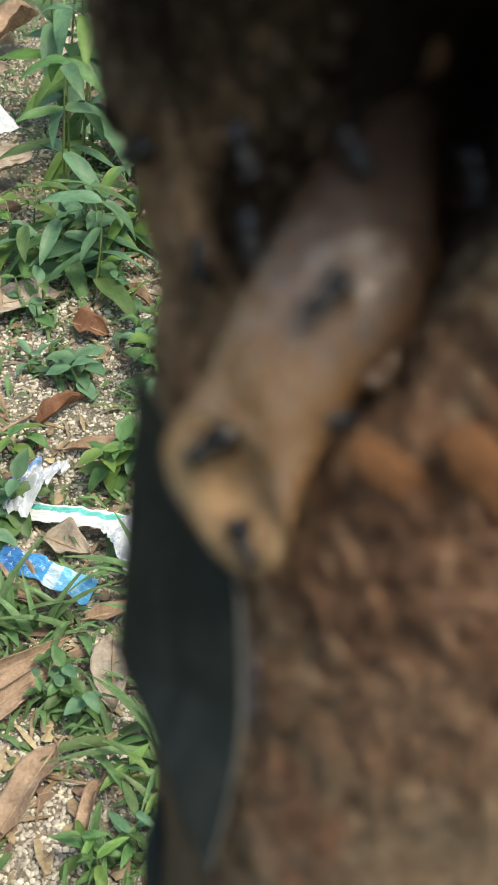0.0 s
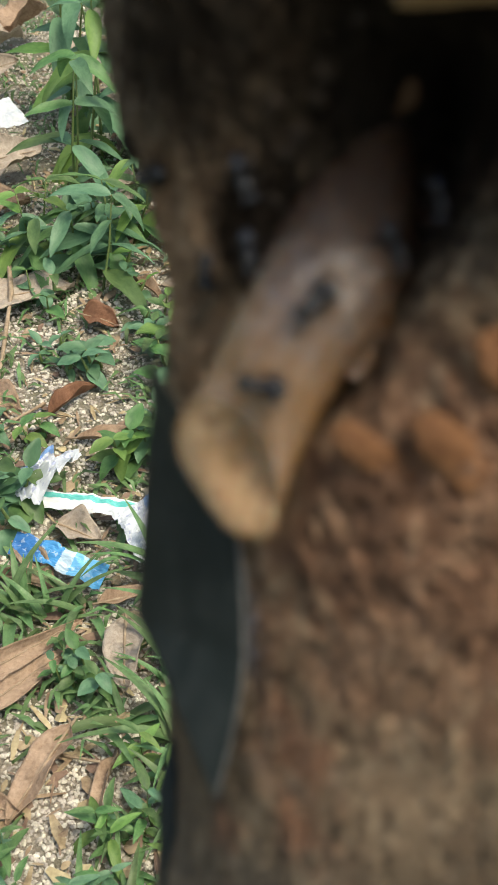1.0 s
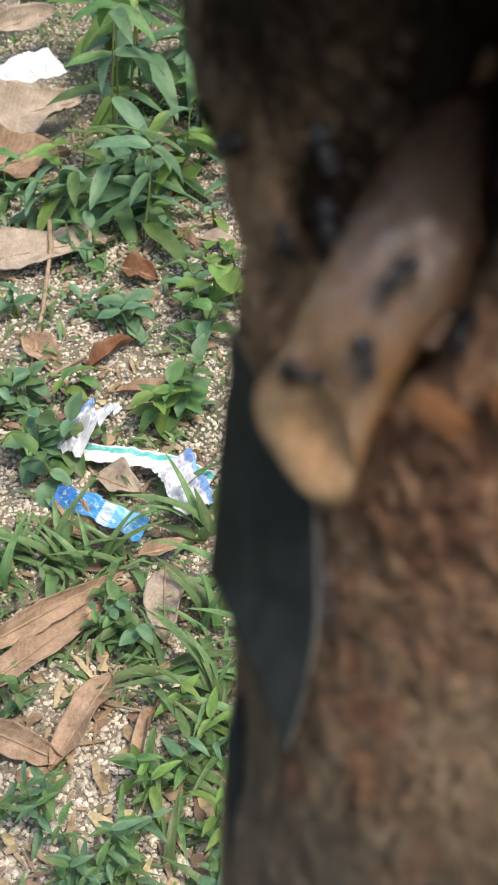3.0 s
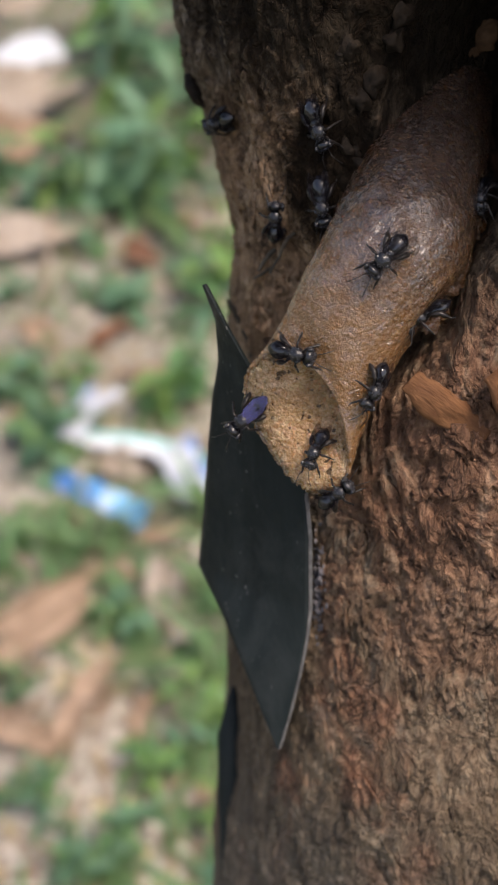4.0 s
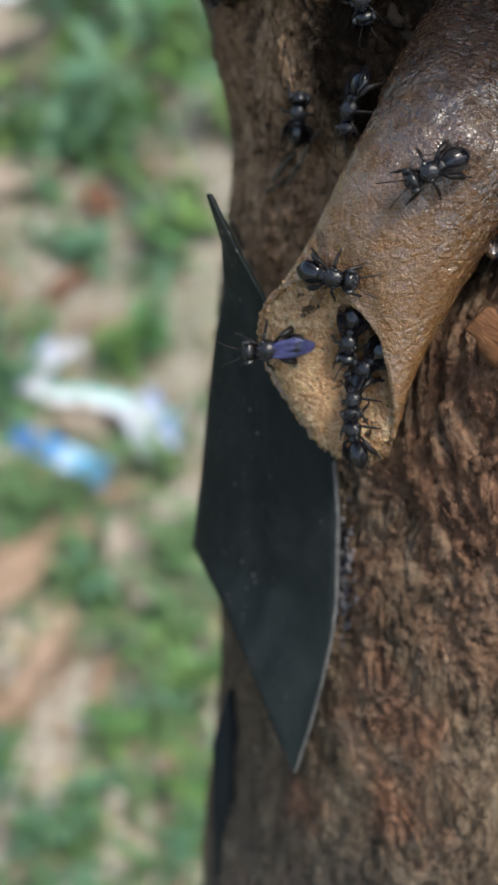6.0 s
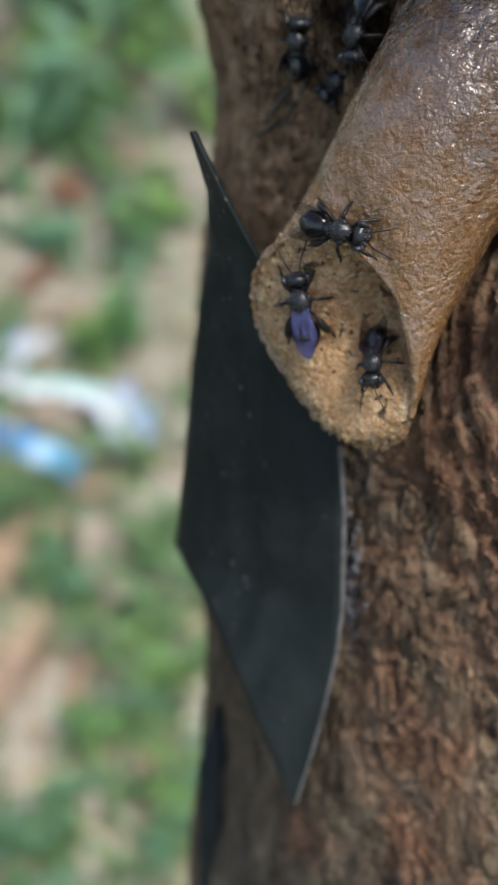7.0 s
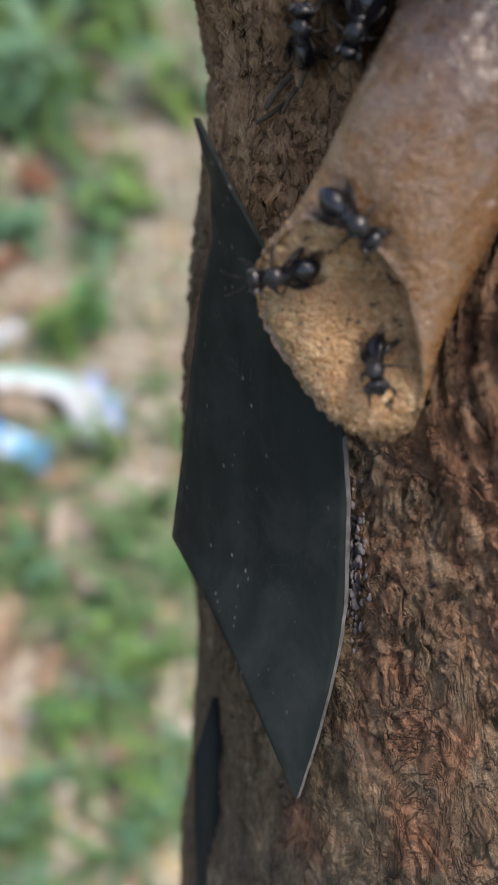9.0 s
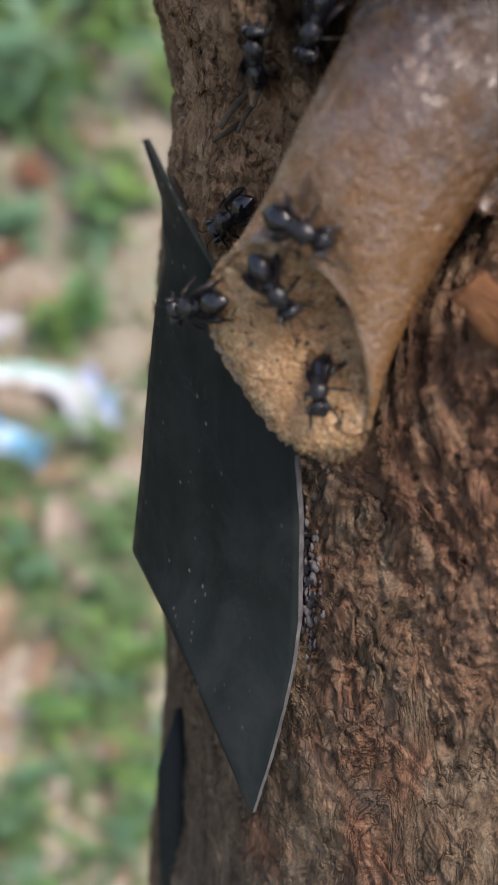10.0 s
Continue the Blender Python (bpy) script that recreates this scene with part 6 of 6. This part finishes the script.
        (0, (-30.6, 9.2, 37.8), (-0.32, 0.28, 0.91), (0.36, -0.87, 0.33)),
        (0.3, (-29.8, 8.4, 38.5), (-0.57, 0.22, 0.79), (0.35, -0.84, 0.40)),
        (0.4, (-31.0, 0.3, 33.0), (-0.17, 0.08, 0.98), (0.16, -0.98, 0.14)),
        (0.6, (-34.0, -19.6, 65.6), (-0.00, 0.61, 0.79), (-0.01, -0.87, 0.50)),
        (2.9, (-25.2, -15.1, 90.2), (-0.13, 0.63, 0.77), (-0.14, 0.84, -0.53)),
        (3.5, (-26.9, 4.5, 34.8), (-0.30, 0.03, 0.95), (-0.17, 0.98, -0.14)),
        (3.8, (-28.8, 5.9, 38.2), (-0.25, 0.10, 0.96), (0.43, 0.90, -0.06)),
        (4, (-28.1, 6.5, 38.8), (-0.48, -0.06, 0.87), (0.71, 0.66, 0.26)),
        (4.5, (-27.6, 4.6, 34.9), (-0.01, 0.15, 0.99), (0.75, 0.65, -0.12)),
        (5, (-27.3, 7.4, 39.3), (0.08, 0.03, 1.00), (0.79, 0.60, -0.10)),
        (5.5, (-26.9, 5.4, 34.8), (-0.33, 0.08, 0.94), (0.75, 0.65, 0.09)),
        (5.75, (-28.7, 7.2, 39.1), (-0.64, 0.20, 0.75), (0.18, 0.97, -0.17)),
        (6, (-29.8, 8.5, 38.5), (-0.60, 0.26, 0.76), (-0.15, 0.91, -0.39)),
        (6.2, (-30.1, 8.4, 38.3), (-0.54, 0.22, 0.81), (-0.08, 0.95, -0.31)),
        (6.6, (-29.0, 19.0, 33.0), (0.19, 0.28, 0.94), (0.30, 0.90, -0.30)),
        (7, (-25.0, 27.0, 32.0), (0.19, 0.28, 0.94), (0.30, 0.90, -0.30)),
        (7.65, (-28.0, 20.5, 34.6), (-0.15, 0.20, 0.97), (0.30, -0.90, 0.20)),
        (7.88, (-29.0, 17.4, 36.4), (-0.15, 0.20, 0.97), (0.25, -0.92, 0.25)),
        (8.15, (-28.9, 17.3, 36.4), (-0.15, 0.20, 0.97), (0.30, -0.90, 0.25)),
        (8.4, (-28.0, 20.5, 34.6), (-0.15, 0.20, 0.97), (0.30, -0.90, 0.20)),
        (10, (-26.0, 26.0, 33.5), (-0.15, 0.20, 0.97), (0.30, -0.90, 0.20)),
    ]),
    ("black bee walking along the lower side of the tube", "dark", 8, 6, 0, 1, [
        (0, (-20.5, 44.7, 32.1), (-0.09, 0.62, 0.78), (0.35, -0.78, 0.52)),
        (0.5, (-19.3, 42.8, 32.7), (0.08, 0.54, 0.84), (0.39, -0.83, 0.41)),
        (0.75, (-17.0, 41.9, 32.9), (0.41, 0.35, 0.84), (0.30, -0.92, 0.23)),
        (1, (-15.4, 38.1, 34.6), (0.74, 0.11, 0.66), (0.40, -0.90, -0.16)),
        (1.2, (-16.0, 34.8, 36.6), (0.76, -0.07, 0.65), (0.24, -0.95, -0.23)),
        (1.5, (-14.8, 34.0, 36.8), (-0.44, 0.63, 0.64), (0.58, -0.51, 0.64)),
        (2, (-14.6, 30.5, 37.3), (-0.91, 0.32, 0.27), (0.35, -0.52, 0.78)),
        (2.5, (-13.8, 27.3, 38.2), (-0.77, 0.48, 0.42), (0.20, -0.65, 0.74)),
        (3.3, (-16.2, 24.8, 35.8), (-0.67, 0.65, 0.36), (-0.60, -0.76, 0.24)),
        (3.8, (-19.3, 25.1, 39.7), (-0.64, 0.76, 0.11), (-0.79, -0.60, -0.10)),
        (4, (-18.6, 25.0, 37.9), (-0.53, 0.79, 0.29), (-0.84, -0.54, 0.04)),
        (4.5, (-16.3, 25.8, 35.5), (-0.88, 0.44, 0.19), (-0.68, -0.57, -0.46)),
        (5, (-14.7, 27.4, 35.8), (-0.89, 0.38, 0.26), (-0.69, -0.52, -0.51)),
        (5.5, (-16.6, 25.8, 35.9), (-0.92, 0.38, 0.09), (-0.69, -0.53, -0.50)),
        (6.1, (-15.8, 25.5, 35.6), (-0.91, 0.34, 0.25), (-0.60, -0.66, -0.45)),
        (10, (-13.0, 38.0, 26.0), (0.90, -0.20, 0.40), (-0.20, -1.00, 0.00)),
    ]),
    ("black bee at the edge of the wax tube near its root", "dark", 8, 5, 0, 1, [
        (0, (-9.5, 43.0, 29.0), (0.74, 0.18, 0.65), (0.00, -1.00, 0.20)),
        (3.6, (-11.0, 41.0, 29.5), (0.74, 0.18, 0.65), (0.00, -1.00, 0.20)),
        (4, (-12.2, 37.1, 30.4), (-0.41, 0.79, 0.45), (-0.16, -0.68, 0.71)),
        (4.5, (-12.2, 37.3, 30.9), (-0.59, 0.74, 0.31), (-0.17, -0.69, 0.70)),
        (5.2, (-14.4, 36.3, 36.3), (-0.70, 0.68, 0.25), (-0.18, -0.68, 0.71)),
        (10, (-10.5, 41.0, 29.0), (0.74, 0.18, 0.65), (0.00, -1.00, 0.20)),
    ]),
    ("black bee on dark bark beside the tube", "dark", 7, 5, 0, 1, [
        (0, (-29.6, 37.2, 29.6), (-0.34, 0.15, 0.93), (0.13, -0.97, 0.22)),
        (4, (-29.6, 37.1, 29.6), (-0.34, 0.15, 0.93), (0.13, -0.97, 0.22)),
        (4.5, (-29.4, 37.1, 29.9), (-0.28, 0.15, 0.95), (0.14, -0.97, 0.21)),
        (5, (-29.1, 37.2, 30.1), (-0.80, 0.25, 0.55), (0.11, -0.88, 0.46)),
        (5.5, (-29.6, 36.7, 29.8), (-0.60, 0.17, 0.78), (-0.12, -0.98, 0.18)),
        (6, (-29.5, 35.8, 30.2), (-0.84, 0.29, 0.46), (-0.31, -0.94, 0.13)),
        (6.2, (-29.8, 35.4, 29.2), (-0.76, 0.38, 0.53), (-0.24, -0.92, 0.30)),
        (7.5, (-29.7, 35.7, 29.1), (-0.77, 0.15, 0.63), (-0.23, -0.97, 0.07)),
        (9, (-30.6, 35.2, 28.2), (-0.24, -0.07, 0.97), (-0.33, -0.94, -0.01)),
        (10, (-29.8, 36.6, 29.3), (-0.62, 0.01, 0.79), (-0.33, -0.94, -0.07)),
    ]),
    ("black bee sitting in a dark crevice of the bark", "dark", 14, 5, 0, 0.95, [
        (0, (-34.9, 35.0, 23.9), (-0.12, -0.39, 0.91), (0.06, 0.97, 0.23)),
        (4.5, (-34.9, 35.0, 23.9), (-0.12, -0.39, 0.91), (0.06, 0.97, 0.23)),
        (9, (-34.0, 34.5, 24.7), (-0.50, -0.40, 0.77), (0.03, 0.97, 0.25)),
        (10, (-34.0, 34.5, 24.7), (-0.50, -0.40, 0.77), (0.03, 0.97, 0.25)),
    ]),
    ("black bee on blackened bark above the tube", "dark", 9, 6, 0, 1, [
        (0, (-30.1, 45.6, 29.3), (-0.50, -0.11, 0.86), (0.33, -0.93, 0.13)),
        (4.5, (-30.0, 45.5, 29.3), (-0.50, -0.11, 0.86), (0.33, -0.93, 0.13)),
        (5.5, (-30.0, 45.3, 29.4), (-0.30, -0.11, 0.95), (0.20, -0.98, 0.05)),
        (10, (-29.9, 45.4, 29.2), (-0.30, -0.11, 0.95), (0.20, -0.98, 0.05)),
    ]),
    ("black bee on shaded bark near the trunk's edge", "dark", 9, 5, 0, 0.95, [
        (0, (-41.2, 46.1, 14.2), (-0.67, -0.34, 0.66), (-0.77, -0.29, -0.57)),
        (4.5, (-41.0, 46.0, 14.6), (-0.67, -0.34, 0.66), (-0.77, -0.29, -0.57)),
        (5.5, (-40.8, 46.4, 15.1), (-0.59, -0.42, 0.69), (-0.76, -0.35, -0.55)),
        (10, (-40.8, 46.6, 14.6), (-0.59, -0.42, 0.69), (-0.76, -0.35, -0.55)),
    ]),
    ("black bee coming out of the tube's mouth", "dark", 12, 5, 0, 0.95, [
        (0, (-25.0, 30.0, 32.5), (0.28, 0.28, 0.92), (-0.50, -1.00, 0.00)),
        (4.6, (-29.0, 21.0, 32.0), (0.28, 0.28, 0.92), (-0.50, -1.00, 0.00)),
        (4.95, (-31.6, 18.9, 37.0), (-0.28, -0.08, 0.96), (-0.41, -0.91, -0.07)),
        (5.2, (-33.4, 20.0, 37.0), (-0.16, -0.20, 0.97), (0.22, -0.98, -0.04)),
        (5.5, (-32.5, 17.4, 36.4), (-0.31, -0.04, 0.95), (0.02, -1.00, 0.06)),
        (5.75, (-32.2, 17.8, 36.5), (-0.24, -0.02, 0.97), (-0.06, -1.00, 0.06)),
        (6, (-30.5, 17.3, 36.5), (-0.37, 0.04, 0.93), (-0.15, -0.98, 0.08)),
        (6.2, (-30.8, 17.2, 36.5), (-0.37, 0.05, 0.93), (0.01, -0.99, 0.14)),
        (6.7, (-28.5, 21.0, 33.5), (0.19, 0.28, 0.94), (-0.20, -0.90, 0.30)),
        (7.3, (-27.0, 23.0, 33.0), (0.19, 0.28, 0.94), (-0.20, -0.90, 0.30)),
        (9.1, (-29.0, 20.0, 32.6), (0.19, 0.28, 0.94), (-0.60, -0.50, 0.30)),
        (9.4, (-32.2, 18.2, 36.6), (-0.27, -0.08, 0.96), (-0.82, -0.54, -0.17)),
        (9.6, (-32.8, 18.8, 36.7), (-0.21, -0.11, 0.97), (-0.59, -0.80, -0.09)),
        (9.8, (-33.5, 18.8, 36.5), (-0.26, -0.11, 0.96), (0.02, -1.00, 0.02)),
        (10, (-33.8, 18.9, 36.5), (-0.30, -0.08, 0.95), (0.56, -0.81, 0.17)),
    ]),
    ("black bee half hidden on the bark behind the tube", "dark", 8, 5, 0, 1, [
        (0, (-25.0, 27.0, 23.0), (-0.28, 0.19, 0.94), (-0.30, -1.00, 0.00)),
        (6.5, (-25.0, 27.0, 23.0), (-0.28, 0.19, 0.94), (-0.30, -1.00, 0.00)),
        (7.3, (-32.3, 27.0, 22.3), (-0.25, -0.10, 0.96), (-0.35, -0.93, -0.05)),
        (7.5, (-32.5, 27.4, 22.4), (-0.28, -0.43, 0.86), (-0.30, -0.90, -0.31)),
        (7.9, (-32.2, 27.4, 22.5), (-0.41, -0.33, 0.85), (-0.31, -0.91, -0.27)),
        (8.2, (-33.4, 26.5, 22.0), (-0.63, -0.28, 0.73), (-0.23, -0.93, -0.29)),
        (8.5, (-33.9, 25.8, 34.3), (-0.84, 0.41, 0.35), (-0.30, -0.90, 0.31)),
        (9.3, (-28.0, 22.0, 24.0), (-0.28, 0.19, 0.94), (-0.40, -1.00, 0.00)),
        (10, (-35.2, 21.4, 20.2), (-0.76, -0.02, 0.65), (-0.65, -0.58, -0.49)),
    ]),
    ("black bee on fibrous bark above the tube", "dark", 10, 6, 0, 1, [
        (0, (-24.0, 32.0, 22.0), (-0.28, 0.19, 0.94), (-0.60, -0.80, 0.00)),
        (6.4, (-24.0, 32.0, 22.0), (-0.28, 0.19, 0.94), (-0.60, -0.80, 0.00)),
        (7.2, (-31.8, 32.9, 25.9), (-0.54, -0.34, 0.77), (-0.61, -0.66, -0.43)),
        (7.5, (-31.4, 33.0, 26.1), (-0.50, -0.61, 0.62), (-0.57, -0.64, -0.52)),
        (8.5, (-31.1, 33.1, 26.9), (-0.39, -0.41, 0.82), (-0.63, -0.68, -0.38)),
        (9.2, (-25.0, 32.0, 22.0), (-0.28, 0.19, 0.94), (-0.60, -0.80, 0.00)),
        (10, (-25.0, 32.0, 22.0), (-0.28, 0.19, 0.94), (-0.60, -0.80, 0.00)),
    ]),
]
bees = [(make_bee(*row[:6]), row[6]) for row in BEES]


# ---------------------------------------------------------------- build
make_ground()
trunk = make_trunk()
make_tube()
make_plastic()
make_bark_bits(trunk)
make_lid()
make_litter()
make_dry_leaves()
make_twig([on_ground(-0.217, 1.087, 0.03), on_ground(-0.200, 0.987, 0.02), on_ground(-0.194, 0.881, 0.010), on_ground(-0.194, 0.808, 0.004)], 0.0028, "long pale dry stalk lying on the ground")
make_twig([on_ground(-0.098, 0.455, 0.005), on_ground(-0.075, 0.447, 0.009), on_ground(-0.052, 0.445, 0.006)], 0.0012, "thin dark dry twig lying on gravel")
make_twig([on_ground(-0.149, 0.820, 0.006), on_ground(-0.168, 0.796, 0.008), on_ground(-0.185, 0.777, 0.004)], 0.0016, "short yellowish dry twig lying on gravel")
make_plants()
make_gravel()
make_small_growth()


# ---------------------------------------------------------------- everything that moves
def motions():
    far, tube_spot, bark_spot = on_ground(-0.12, 0.75, 0.09), local(-30, 17, 44), local(-33, -11, 31)
    walk(focus, [(t, Matrix.Translation(p)) for t, p in ((0, far), (2.75, far), (3.6, tube_spot), (8.2, tube_spot), (8.55, local(-31, 4, 36)), (8.9, bark_spot), (10, bark_spot))])
    for bee, rows in bees:
        walk(bee, [(t, sit(*place, normal, ahead)) for t, place, normal, ahead in rows])
    # the bee on the upper rim spreads its wings twice
    for wing, s in zip([o for o in bees[1][0].children if o.name.startswith("forewing")], (-1, 1)):
        walk(wing, [(t, pose(0.42 * s * MM, 0.6 * MM, 1.9 * MM, 1 + 0.25 * (a - 8), 0, s * a)) for t, a in
                    ((0, 8), (5.83, 8), (5.97, 58), (6.25, 58), (6.4, 8), (8.98, 8), (9.1, 66), (9.34, 66), (9.4, 10), (9.5, 10), (9.6, 62), (10, 66))])


motions()
